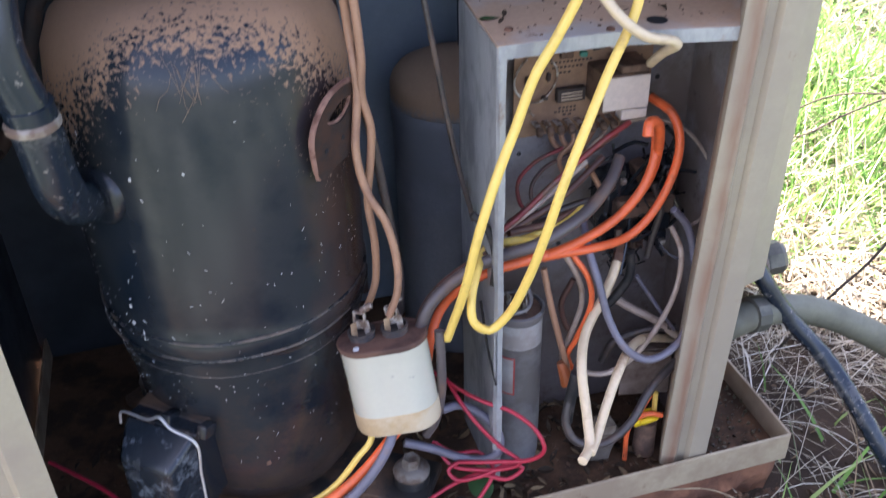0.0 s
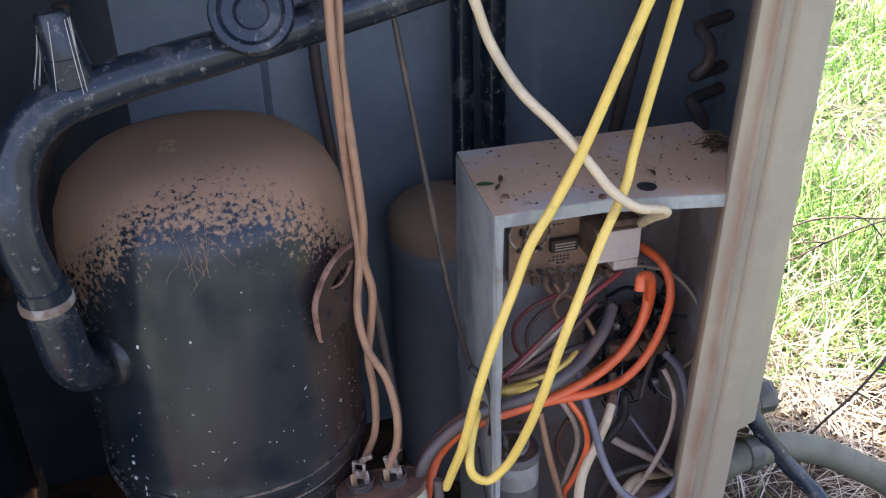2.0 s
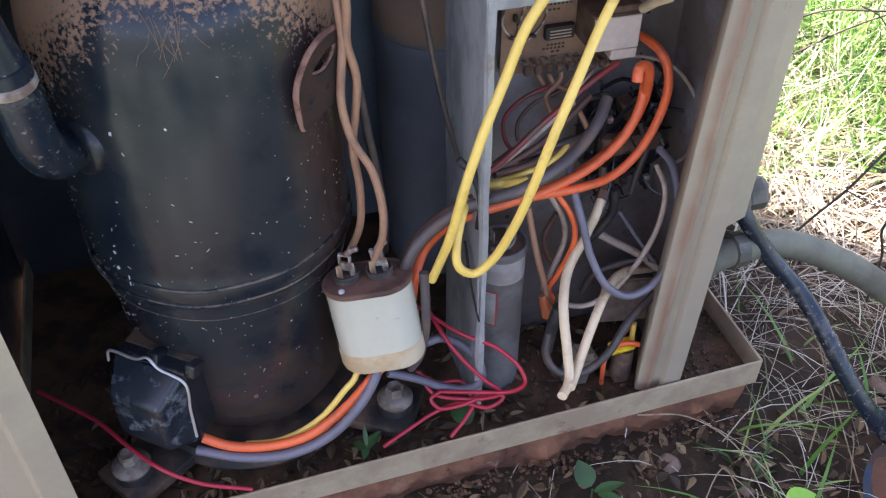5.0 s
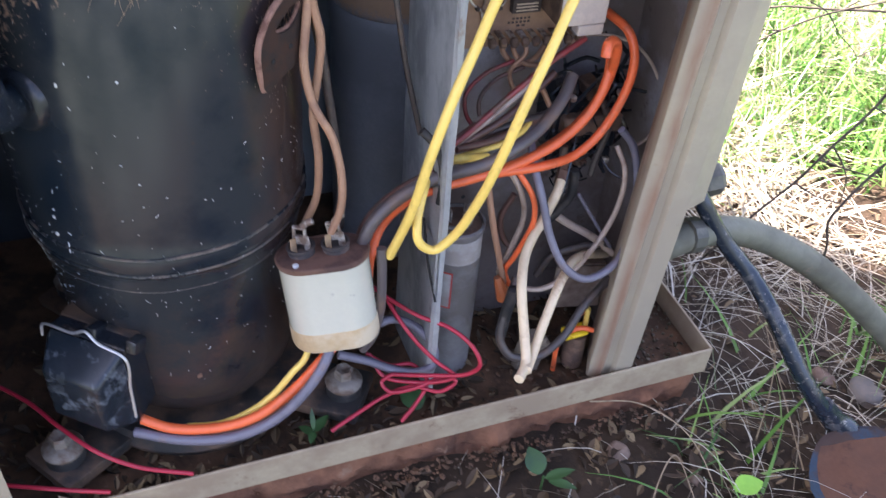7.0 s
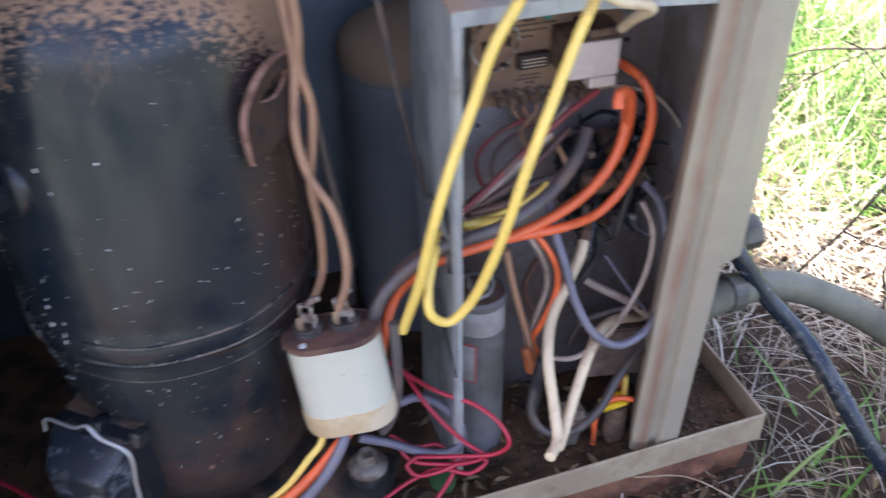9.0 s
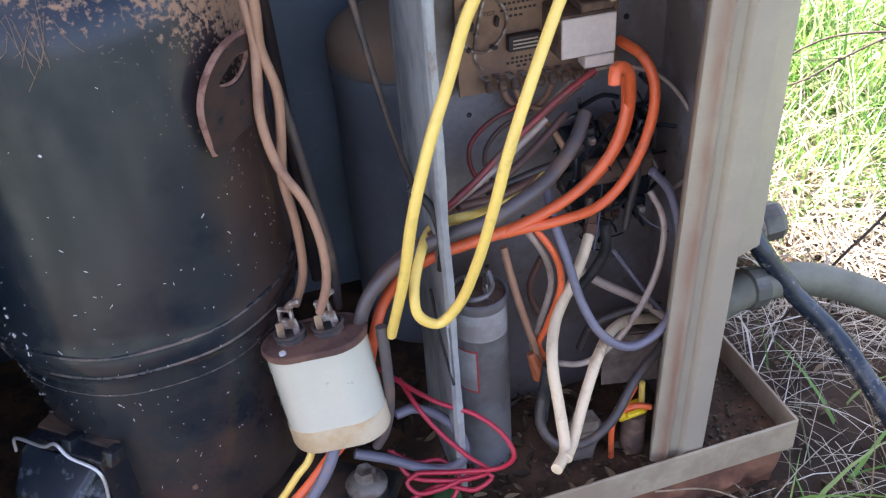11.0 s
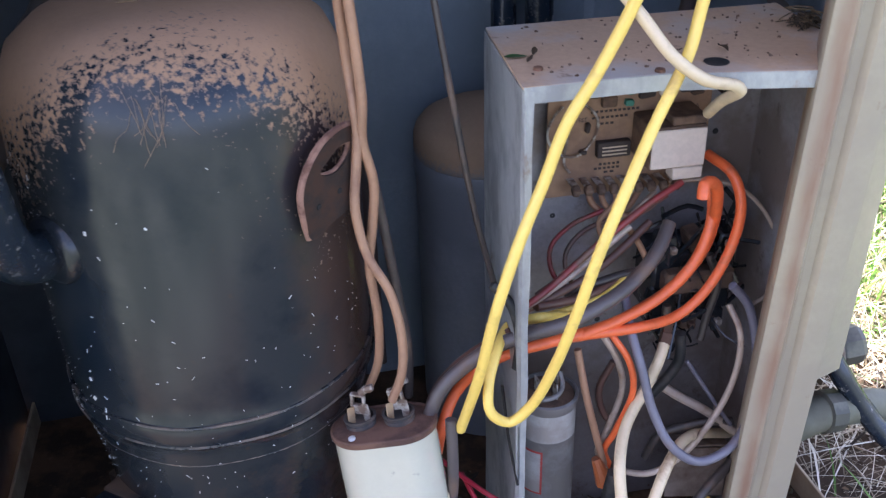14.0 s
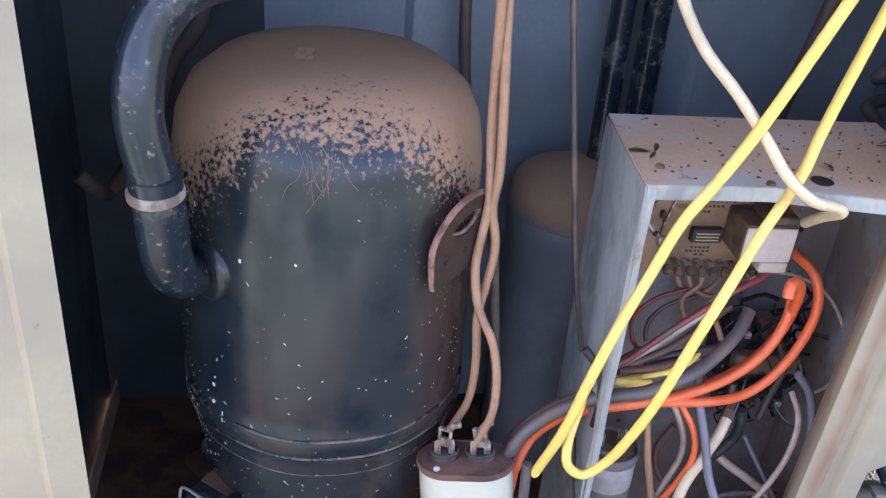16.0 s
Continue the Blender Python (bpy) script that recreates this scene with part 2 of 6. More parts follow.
def tube(pts, r, n=10, step=0.004, bm=None, straight=False, flat=1.0, radii=None, wob=0.0):
    """A round cable or pipe swept along a smooth line, with domed ends."""
    line = [Vector(p) for p in pts] if straight else curve_points(pts, step)
    bm = bm or bmesh.new()
    tan0 = (line[1] - line[0]).normalized()
    up = tan0.orthogonal().normalized()
    rings = []
    rng = random.Random(len(line))
    for i, p in enumerate(line):
        tan = (line[min(i + 1, len(line) - 1)] - line[max(i - 1, 0)]).normalized()
        up = (up - tan * up.dot(tan)).normalized()
        side = tan.cross(up)
        rr = r if radii is None else radii(i / (len(line) - 1))
        rr *= 1 + rng.uniform(-wob, wob)
        rings.append([bm.verts.new(p + up * rr * math.cos(2 * math.pi * k / n) + side * rr * flat * math.sin(2 * math.pi * k / n)) for k in range(n)])
    for a, c in zip(rings, rings[1:]):
        for k in range(n):
            bm.faces.new((a[k], a[(k + 1) % n], c[(k + 1) % n], c[k]))
    for ring, p, s in ((rings[0], line[0], -1), (rings[-1], line[-1], 1)):
        t = (line[1] - line[0]).normalized() if s < 0 else (line[-1] - line[-2]).normalized()
        tip = bm.verts.new(p + t * s * r * 0.35)
        for k in range(n):
            bm.faces.new((ring[k], ring[(k + 1) % n], tip))
    bmesh.ops.recalc_face_normals(bm, faces=bm.faces)
    return bm


def block(sx, sy, sz, m=None, bevel=0.0, seg=2, bm=None):
    own = bmesh.new()
    bmesh.ops.create_cube(own, size=1.0)
    own.transform(Matrix.Diagonal((sx, sy, sz, 1)))
    if bevel:
        bmesh.ops.bevel(own, geom=own.edges[:], offset=bevel, segments=seg, affect="EDGES", profile=0.6)
    if m:
        own.transform(m)
    if bm is None:
        return own
    tmp = bpy.data.meshes.new("tmp")
    own.to_mesh(tmp)
    own.free()
    bm.from_mesh(tmp)
    bpy.data.meshes.remove(tmp)
    return bm


def strip(line, z0, z1, thick, dents=0.0, lean=0.0, seg=14, zbottom=None, lean_y=0.0):
    """Bent sheet metal: a plan line raised from z0 to z1, with thickness. zbottom(x, y) may notch the lower edge."""
    bm = bmesh.new()
    rng = random.Random(7)
    P = [Vector((x, y, 0)) for x, y in line]
    off = []
    for i, p in enumerate(P):
        d = (P[min(i + 1, len(P) - 1)] - P[max(i - 1, 0)]).normalized()
        off.append(Vector((-d.y, d.x, 0)) * thick)
    grid = []
    for k in range(seg + 1):
        row = []
        for side in (0, 1):
            for i, p in enumerate(P):
                lo = zbottom[i] if zbottom else z0
                z = lo + (z1 - lo) * k / seg
                q = p + off[i] * side
                row.append(bm.verts.new((q.x + lean * z + rng.uniform(-dents, dents), q.y + lean_y * z + rng.uniform(-dents, dents), z)))
        grid.append(row)
    n = len(P)
    for a, c in zip(grid, grid[1:]):
        for s in (0, n):
            for i in range(n - 1):
                bm.faces.new((a[s + i], a[s + i + 1], c[s + i + 1], c[s + i]))
        for i in (0, n - 1):
            bm.faces.new((a[i], a[n + i], c[n + i], c[i]))
    for row in (grid[0], grid[-1]):
        for i in range(n - 1):
            bm.faces.new((row[i], row[i + 1], row[n + i + 1], row[n + i]))
    bmesh.ops.recalc_face_normals(bm, faces=bm.faces)
    return bm


# ---------------------------------------------------------------- the unit's plan
FRONT = radians(16.5)
FU, FV = Vector((math.cos(FRONT), math.sin(FRONT), 0)), Vector((-math.sin(FRONT), math.cos(FRONT), 0))
UNIT = Matrix.Translation((0, 0.604, 0)) @ Matrix.Rotation(FRONT, 4, "Z")   # x along the front rim, y inwards
A_L, A_R, DEPTH = -0.41, 0.365, 0.62


def U(a, b, z):
    return UNIT @ Vector((a, b, z))


# base pan
pan = thing("base_pan", "beige painted sheet steel base pan with rusty rim", "pan", kind="structure")
bm = block(A_R - A_L, DEPTH, 0.006, UNIT @ pose((A_L + A_R) / 2, DEPTH / 2, -0.053))
part("floor_sheet", bm, M_SOIL, pan, "silt covered pan floor")
for nm, sx, sy, px, py in (("front_rim", A_R - A_L, 0.003, (A_L + A_R) / 2, 0.0), ("back_rim", A_R - A_L, 0.003, (A_L + A_R) / 2, DEPTH),
                           ("right_rim", 0.003, DEPTH, A_R, DEPTH / 2), ("left_rim", 0.003, DEPTH, A_L, DEPTH / 2)):
    bm = block(sx, sy, 0.036, UNIT @ pose(px, py, -0.038), 0.0008, 1)
    part(nm, bm, M_RIM, pan)
# the slab: eroded earth under the pan, its face rough and undercut
slab_bm = bmesh.new()
around = []
for (a0, b0), (a1, b1) in (((A_L + 0.01, 0.010), (A_R - 0.010, 0.010)), ((A_R - 0.010, 0.010), (A_R - 0.010, DEPTH - 0.01)), ((A_R - 0.010, DEPTH - 0.01), (A_L + 0.01, DEPTH - 0.01)), ((A_L + 0.01, DEPTH - 0.01), (A_L + 0.01, 0.010))):
    steps = max(2, int(math.hypot(a1 - a0, b1 - b0) / 0.007))
    out_d = Vector((b1 - b0, a0 - a1, 0)).normalized()
    around += [(a0 + (a1 - a0) * k / steps, b0 + (b1 - b0) * k / steps, out_d) for k in range(steps)]
levels = []
for k in range(11):
    z = -0.0565 - 0.0075 * k
    row = []
    for a, b_, d in around:
        q = Vector((a, b_, z))
        bulge = 0.010 * noise.noise(q * 22.0) + 0.006 * noise.noise(q * 75.0) + 0.003 * noise.noise(q * 190.0)
        ledge = 0.006 * math.sin(min(1.0, k / 6) * math.pi) - 0.004 + 0.0012 * k
        row.append(slab_bm.verts.new(UNIT @ (q + d * (bulge * (0.75 + 0.07 * k) + ledge))))
    levels.append(row)
for lo_, hi_ in zip(levels, levels[1:]):
    for k in range(len(around)):
        slab_bm.faces.new((lo_[k], lo_[(k + 1) % len(around)], hi_[(k + 1) % len(around)], hi_[k]))
slab_bm.faces.new(levels[0])
slab_bm.faces.new(levels[-1])
bmesh.ops.recalc_face_normals(slab_bm, faces=slab_bm.faces)
tagged(part("base_slab", slab_bm, M_CLAY), "crumbling red-brown earth covered slab under the unit", "slab", kind="structure")

# right corner post
LEAN_X, LEAN_Y = 0.0150, -0.036
post = thing("corner_post", "beige enamelled steel corner post with rust streaks", "post", kind="structure")
part("post_face", strip([(0.222, 0.738), (0.208, 0.684), (0.2085, 0.681), (0.2105, 0.680), (0.2215, 0.6765), (0.2235, 0.678), (0.2255, 0.682), (0.2325, 0.683), (0.2345, 0.6795), (0.2365, 0.678), (0.252, 0.681), (0.2555, 0.683), (0.257, 0.687)], -0.035, 0.95, 0.0016, lean=LEAN_X, lean_y=LEAN_Y), M_POSTR, post)
part("side_flange", strip([(0.2575, 0.6895), (0.2855, 0.709)], 0.19, 0.95, 0.0016, lean=-0.007, lean_y=LEAN_Y), M_POST, post)
# left corner post
lpost = thing("corner_post", "beige enamelled steel corner post at the open front", "post", kind="structure")
part("post_face", strip([(-0.344, 0.53), (-0.3255, 0.505), (-0.345, 0.494), (-0.352, 0.497), (-0.375, 0.488), (-0.40, 0.49), (-0.405, 0.51)], -0.04, 0.95, 0.0016), M_POST, lpost)

# walls and lid
def wall(name, line, label, z0=-0.05, z1=0.95, material=M_WALL):
    return tagged(part(name, strip(line, z0, z1, 0.003, seg=6), material), label, "wall", kind="structure")


BACKL, BACKR = (-0.52, 0.886), (0.325, 1.136)
BACKM = (-0.335, 0.941)
# left end of the rear panel, its low light put into the colour
wall("wall_north_shaded", [BACKL, BACKM], "rear corner of the sheet metal housing, coloured dark as shade", material=M_WALLSHADE)
wall("wall_north", [BACKM, (-0.2, 0.981), (-0.19, 0.976), (-0.06, 1.015), (-0.05, 1.024), (0.10, 1.068), (0.11, 1.063), BACKR], "dusty blue-grey sheet metal rear panel")
wall("wall_west", [(-0.405, 0.512), BACKL], "near-black sheet metal side panel, colour deepened for the dim interior", material=M_WALLSHADE)
wall("wall_east", [(0.2865, 0.712), (0.29, 0.74), (0.30, 0.86), BACKR], "dark blue-grey sheet metal side panel", z0=0.18)
tagged(part("wall_east_skirt", strip([(0.262, 0.722), (0.285, 0.80), BACKR], -0.05, 0.1795, 0.003, seg=6), M_RUST), "rust-brown lower side panel", "wall", kind="structure")
# assumed top, never in view; it keeps the sun off the interior
lid = block(0.86, 0.72, 0.004, UNIT @ pose(-0.02, 0.28, 0.953))
tagged(part("ceiling", lid, M_WALL), "assumed blue-grey sheet metal top, out of view, shading the unit", "lid", kind="structure")

# ---------------------------------------------------------------- ground
def ground_z(x, y):
    p = UNIT.inverted() @ Vector((x, y, 0))
    n = noise.noise(Vector((x * 5, y * 5, 0))) * 0.012 + noise.noise(Vector((x * 18, y * 18, 3))) * 0.005
    far = max(0.0, math.hypot(x - 0.3, y - 0.7) - 0.8)
    return -0.106 + n + 0.02 * far * noise.noise(Vector((x * 0.8, y * 0.8, 5)))


bm = bmesh.new()
xs = sorted(set([-2000, -300, -60, -15, -6, -3] + [round(-2 + 0.05 * i, 3) for i in range(121)] + [6, 9, 20, 60, 300, 2000]))
ys = sorted(set([-2000, -300, -60, -15, -6, -3] + [round(-1 + 0.05 * i, 3) for i in range(121)] + [7, 9, 20, 60, 300, 2000]))
vs = [[bm.verts.new((x, y, ground_z(x, y) if abs(x) < 20 and abs(y) < 20 else -0.1)) for x in xs] for y in ys]
for a, c in zip(vs, vs[1:]):
    for i in range(len(xs) - 1):
        bm.faces.new((a[i], a[i + 1], c[i + 1], c[i]))
M_GROUND = mat("leaf_litter_soil", (0.046, 0.027, 0.013), 0.95, second=(0.024, 0.015, 0.008), scale=12, cover=0.5, third=(0.085, 0.050, 0.024), cover3=0.25, scale3=50, bump=0.8, fine=90)
# further out the soil lies under dry and green grass
gn, gl = M_GROUND.node_tree.nodes, M_GROUND.node_tree.links
gb = gn["Principled BSDF"]
soil_link = gb.inputs["Base Color"].links[0].from_socket
gt = gn.new("ShaderNodeTexCoord")
dist = gn.new("ShaderNodeVectorMath"); dist.operation = "DISTANCE"
gl.new(gt.outputs["Object"], dist.inputs[0]); dist.inputs[1].default_value = (0.12, 0.86, -0.1)
patch = gn.new("ShaderNodeTexNoise"); patch.inputs["Scale"].default_value, patch.inputs["Detail"].default_value = 3.0, 8.0
gl.new(gt.outputs["Object"], patch.inputs["Vector"])
pm = gn.new("ShaderNodeMath"); pm.operation = "MULTIPLY_ADD"
gl.new(patch.outputs["Fac"], pm.inputs[0]); pm.inputs[1].default_value = 0.6
gl.new(dist.outputs["Value"], pm.inputs[2])
pr = gn.new("ShaderNodeMapRange")
pr.inputs["From Min"].default_value, pr.inputs["From Max"].default_value = 1.12, 1.40
gl.new(pm.outputs[0], pr.inputs["Value"])
hay = gn.new("ShaderNodeTexNoise"); hay.inputs["Scale"].default_value, hay.inputs["Detail"].default_value = 3.2, 10.0
gl.new(gt.outputs["Object"], hay.inputs["Vector"])
hr = gn.new("ShaderNodeValToRGB")
hr.color_ramp.elements[0].position, hr.color_ramp.elements[0].color = 0.44, (0.022, 0.038, 0.020, 1)
hr.color_ramp.elements[1].position, hr.color_ramp.elements[1].color = 0.62, (0.140, 0.172, 0.155, 1)
gl.new(hay.outputs["Fac"], hr.inputs[0])
gm = gn.new("ShaderNodeMix"); gm.data_type = "RGBA"
gl.new(pr.outputs[0], gm.inputs[0]); gl.new(soil_link, gm.inputs[6]); gl.new(hr.outputs[0], gm.inputs[7])
gl.new(gm.outputs[2], gb.inputs["Base Color"])
tagged(part("ground", bm, M_GROUND), "bare reddish soil with leaf litter and straw", "ground", kind="structure")

# ---------------------------------------------------------------- compressor
CX, CY = -0.202, 0.695
comp = thing("compressor", "black hermetic compressor with dust-caked dome", "compressor", at=(CX, CY, -0.047))
prof = [(0.0, 0.4945), (0.03, 0.4937), (0.06, 0.4905), (0.085, 0.4835), (0.103, 0.4690), (0.1125, 0.4490), (0.1165, 0.424), (0.1178, 0.39), (0.1185, 0.32), (0.1172, 0.240), (0.1168, 0.225), (0.1184, 0.221), (0.1182, 0.206),
        (0.1150, 0.201), (0.1138, 0.192), (0.1120, 0.182), (0.1092, 0.165), (0.1062, 0.14), (0.1038, 0.10), (0.102, 0.05), (0.099, 0.025), (0.088, 0.006), (0.06, -0.004), (0.0, -0.006)]
under(part("shell", lathe(prof[::-1], 72, (CX, CY, 0)), M_BLACK), comp)
# shell details
def on_shell(deg, z, lift=0.0):
    """A point on the compressor's side at an angle (0 faces -y, positive towards +x) and a height, and its outward normal."""
    for (r0, z0), (r1, z1) in zip(prof, prof[1:]):
        if z1 <= z <= z0 and z0 > z1:
            k = (z0 - z) / (z0 - z1)
            r = r0 + (r1 - r0) * k
            slope = Vector((z0 - z1, r1 - r0)).normalized()
            break
    else:
        r, slope = 0.1, Vector((1, 0))
    a = radians(deg)
    d = Vector((math.sin(a), -math.cos(a), 0))
    nrm = (d * slope.x + Vector((0, 0, slope.y))).normalized()
    return Vector((CX, CY, z)) + d * r + nrm * lift, nrm


def turn_to(nrm, at, spin=0.0):
    return Matrix.Translation(at) @ nrm.to_track_quat("Z", "Y").to_matrix().to_4x4() @ Matrix.Rotation(spin, 4, "Z")


M_FLECK = mat("pale_paint_fleck", (0.62, 0.62, 0.60), 0.7, bump=0.0)
M_STICKER = mat("yellowed_sticker", (0.36, 0.24, 0.13), 0.8, second=(0.30, 0.17, 0.10), scale=150, cover=0.4, bump=0.0)
M_ROOT = mat("dry_root", (0.26, 0.17, 0.11), 0.9, bump=0.0)
M_SEAM = mat("dusty_black_seam", (0.018, 0.022, 0.026), 0.35, second=(0.13, 0.095, 0.075), scale=45, cover=0.45, bump=0.2)
M_LUG = mat("rust_brown_lug", (0.036, 0.026, 0.022), 0.75, second=(0.060, 0.034, 0.025), scale=70, cover=0.5, third=(0.14, 0.085, 0.06), cover3=0.12, scale3=90, bump=0.35, spec=0.12)
M_RUBBERY = mat("black_pit", (0.012, 0.011, 0.010), 0.9, bump=0.0)
M_FOOT2 = mat("caked_red_dirt", (0.15, 0.085, 0.055), 0.95, second=(0.08, 0.05, 0.035), scale=70, cover=0.5, bump=0.7)
M_LUGEDGE = mat("rusty_and_lit_lug_edge", (0.26, 0.135, 0.095), 0.85, second=(0.13, 0.06, 0.042), scale=90, cover=0.45, bump=0.4)
rng = random.Random(3)
bm = bmesh.new()
for i in range(300):
    deg, z = rng.uniform(-75, 80), rng.choice((rng.uniform(0.06, 0.42), rng.uniform(0.10, 0.30)))
    if i % 3 == 0:
        deg = rng.gauss(-48, 10)
    p, nrm = on_shell(deg, z, 0.0004)
    L_, w_ = rng.choice((0.0004, 0.0005, 0.0007, 0.0009, 0.0018, 0.0032)) * rng.uniform(0.6, 1.3), rng.uniform(0.00018, 0.0004)
    block(L_, w_, 0.0004, turn_to(nrm, p, rng.uniform(0, 3.1)), bm=bm)
for deg, z, L_, w_ in ((-32, 0.250, 0.003, 0.0025), (-33, 0.232, 0.004, 0.003), (-31, 0.258, 0.002, 0.0015), (-28, 0.2235, 0.010, 0.001), (-16, 0.374, 0.003, 0.002), (4, 0.38, 0.002, 0.0015)):
    p, nrm = on_shell(deg, z, 0.0004)
    block(L_, w_, 0.0006, turn_to(nrm, p, rng.uniform(0, 3.1)), 0.0002, 1, bm=bm)
under(tagged(part("paint_fleck", bm, M_FLECK, smooth=False), kind="stuff"), comp)
bm = bmesh.new()
for i in range(16):
    deg, z = rng.gauss(11, 4.5), rng.uniform(0.446, 0.468)
    pts = []
    d, drift = deg, rng.gauss(0, 2.2)
    for k in range(4):
        p, nrm = on_shell(d, max(z, 0.34), 0.0008 + 0.0012 * k * rng.random())
        pts.append(p)
        z -= rng.uniform(0.003, 0.011)
        d += drift * rng.uniform(0.2, 1.0)
    tube(pts, 0.00015, 4, 0.003, bm)
under(tagged(part("dry_root", bm, M_ROOT), label="dry tan rootlets stuck to the dome", kind="stuff"), comp)
under(part("sticker", block(0.013, 0.020, 0.0008, pose(-0.216, 0.674, 0.4942, 5, -3, 8)), M_STICKER, label="small yellowed paper sticker"), comp)
for z, r, w in ((0.2225, 0.1178, 0.0013), (0.2055, 0.1178, 0.0013), (0.1830, 0.1118, 0.0007)):
    under(part("weld_seam", tube([(CX + r * math.cos(a), CY + r * math.sin(a), z + 0.0006 * math.sin(9 * a)) for a in (2 * math.pi * k / 60 for k in range(61))], w, 6, straight=True), M_SEAM), comp)

# lifting lug: a rusty plate with an eye, standing off the shell
LUG = Matrix.Translation((-0.104, 0.616, 0.352)) @ Matrix.Rotation(math.atan2(0.038, 0.028), 4, "Z")     # x along the plate, y towards the shell
lug_rim = [(0.000, 0.000), (-0.003, 0.016), (-0.003, 0.033), (0.003, 0.046), (0.016, 0.059), (0.031, 0.065), (0.043, 0.065), (0.049, 0.060), (0.046, 0.049), (0.042, 0.035), (0.038, 0.012), (0.019, 0.005)]
lug_eye = [(0.041, 0.0545), (0.031, 0.055), (0.021, 0.050), (0.012, 0.0425), (0.019, 0.039), (0.028, 0.0395), (0.038, 0.0475)]


def smooth_ring(pts, y, step=0.002):
    n = len(pts)
    line = curve_points([(x, y, z) for x, z in pts[-2:] + pts + pts[:2]], step)
    first = min(range(len(line)), key=lambda i: (line[i] - Vector((pts[0][0], y, pts[0][1]))).length)
    out, i = [], first
    while i < len(line) and not (i > first + 8 and (line[i] - line[first]).length < step * 0.9):
        out.append(line[i])
        i += 1
    return out


bm = bmesh.new()
loops = []
for pts in (lug_rim, lug_eye):
    ring_v = [bm.verts.new(p) for p in smooth_ring(pts, 0.0)]
    loops += [bm.edges.new((ring_v[k], ring_v[(k + 1) % len(ring_v)])) for k in range(len(ring_v))]
bmesh.ops.triangle_fill(bm, use_beauty=True, edges=loops)
bmesh.ops.solidify(bm, geom=bm.faces[:], thickness=0.003)
bmesh.ops.recalc_face_normals(bm, faces=bm.faces)
bm.transform(LUG)
lug = under(part("lifting_lug", bm, M_LUG, label="rust-brown steel lifting lug with an eye", smooth=False), comp)
# rusted rims; the thin pale tube below paints the light on the lower edge
for nm, pts, r in (("lug_rim", lug_rim[:8], 0.0028), ("eye_rim", lug_eye + lug_eye[:1], 0.0016), ("lit_lower_edge", lug_rim[9:] + lug_rim[:1], 0.0013)):
    line = [LUG @ Vector((x, 0.0, z)) for x, z in pts]
    part(nm, tube(line, r, 8, 0.003, wob=0.06), M_LUGEDGE, lug, "pale edge of the lug, rusted on the rims, lightened as lit below").matrix_parent_inverse = lug.matrix_world.inverted()
for x, z in ((0.019, 0.006), (0.026, 0.018)):
    part("weld_tab", block(0.014, 0.016, 0.010, LUG @ pose(x, 0.010, z), 0.002, 1), M_LUG, lug).matrix_parent_inverse = lug.matrix_world.inverted()
for x, z in ((0.008, 0.021), (0.027, 0.025)):
    part("pit", lathe([(0.0, 0.0), (0.0022, 0.0), (0.0016, 0.0006), (0.0, 0.0003)], 10, (0, 0, 0), LUG @ pose(x, -0.0032, z, 90, 0, 0)), M_RUBBERY, lug).matrix_parent_inverse = lug.matrix_world.inverted()
# suction boss
p, nrm = on_shell(-32, 0.354)
under(part("suction_boss", lathe([(0.0, -0.004), (0.0240, -0.004), (0.0238, 0.0010), (0.0225, 0.0030), (0.0205, 0.0045), (0.0185, 0.0055), (0.0, 0.0055)], 40, (0, 0, 0), turn_to(nrm, p)), M_BLACKPART, label="black boss round the suction inlet"), comp)
# dirt scabs at the foot of the shell
for deg, z, r in ((15, 0.066, 0.005), (-18, 0.058, 0.008)):
    p, nrm = on_shell(deg, z, -0.001)
    bm = bmesh.new()
    bmesh.ops.create_icosphere(bm, subdivisions=3, radius=r)
    for v in bm.verts:
        v.co *= 1 + 0.45 * noise.noise(v.co / r * 1.6 + Vector((deg, z * 90, 0)))
        v.co.z *= 0.22
    bm.transform(turn_to(nrm, p, deg))
    under(part("dirt_scab", bm, M_FOOT2, label="scab of caked red dirt"), comp)

# feet, bolts
M_STEELB = mat("dirty_zinc", (0.34, 0.30, 0.25), 0.6, metal=0.25, second=(0.19, 0.13, 0.095), scale=60, cover=0.45, bump=0.25)
M_BOLT = mat("dirty_bolt_zinc", (0.21, 0.185, 0.155), 0.65, metal=0.1, second=(0.13, 0.09, 0.065), scale=60, cover=0.5, bump=0.25)
M_FOOT = mat("dirt_caked_black_steel", (0.020, 0.019, 0.018), 0.6, second=(0.13, 0.075, 0.045), scale=16, cover=0.48, third=(0.20, 0.125, 0.08), cover3=0.18, scale3=40, bump=0.35)
M_RUBBER = mat("black_rubber", (0.016, 0.017, 0.018), 0.6, second=(0.06, 0.05, 0.045), scale=60, cover=0.3, bump=0.2)
BOLTS = [(-0.050, 0.648), (-0.302, 0.570), (-0.155, 0.825), (-0.345, 0.79)]
for bx, by in BOLTS:
    d = Vector((CX - bx, CY - by, 0))
    m = Matrix.Translation(((bx + CX) / 2, (by + CY) / 2, -0.022)) @ Matrix.Rotation(math.atan2(d.y, d.x), 4, "Z")
    under(part("foot", block(d.length + 0.045, 0.062, 0.014, m, 0.004), M_FOOT, label="black mounting foot caked with red dirt"), comp)
under(part("mounting_plate", lathe([(0.0, -0.03), (0.115, -0.03), (0.118, -0.022), (0.112, -0.008), (0.0, -0.008)], 40, (CX, CY, 0)), M_FOOT), comp)
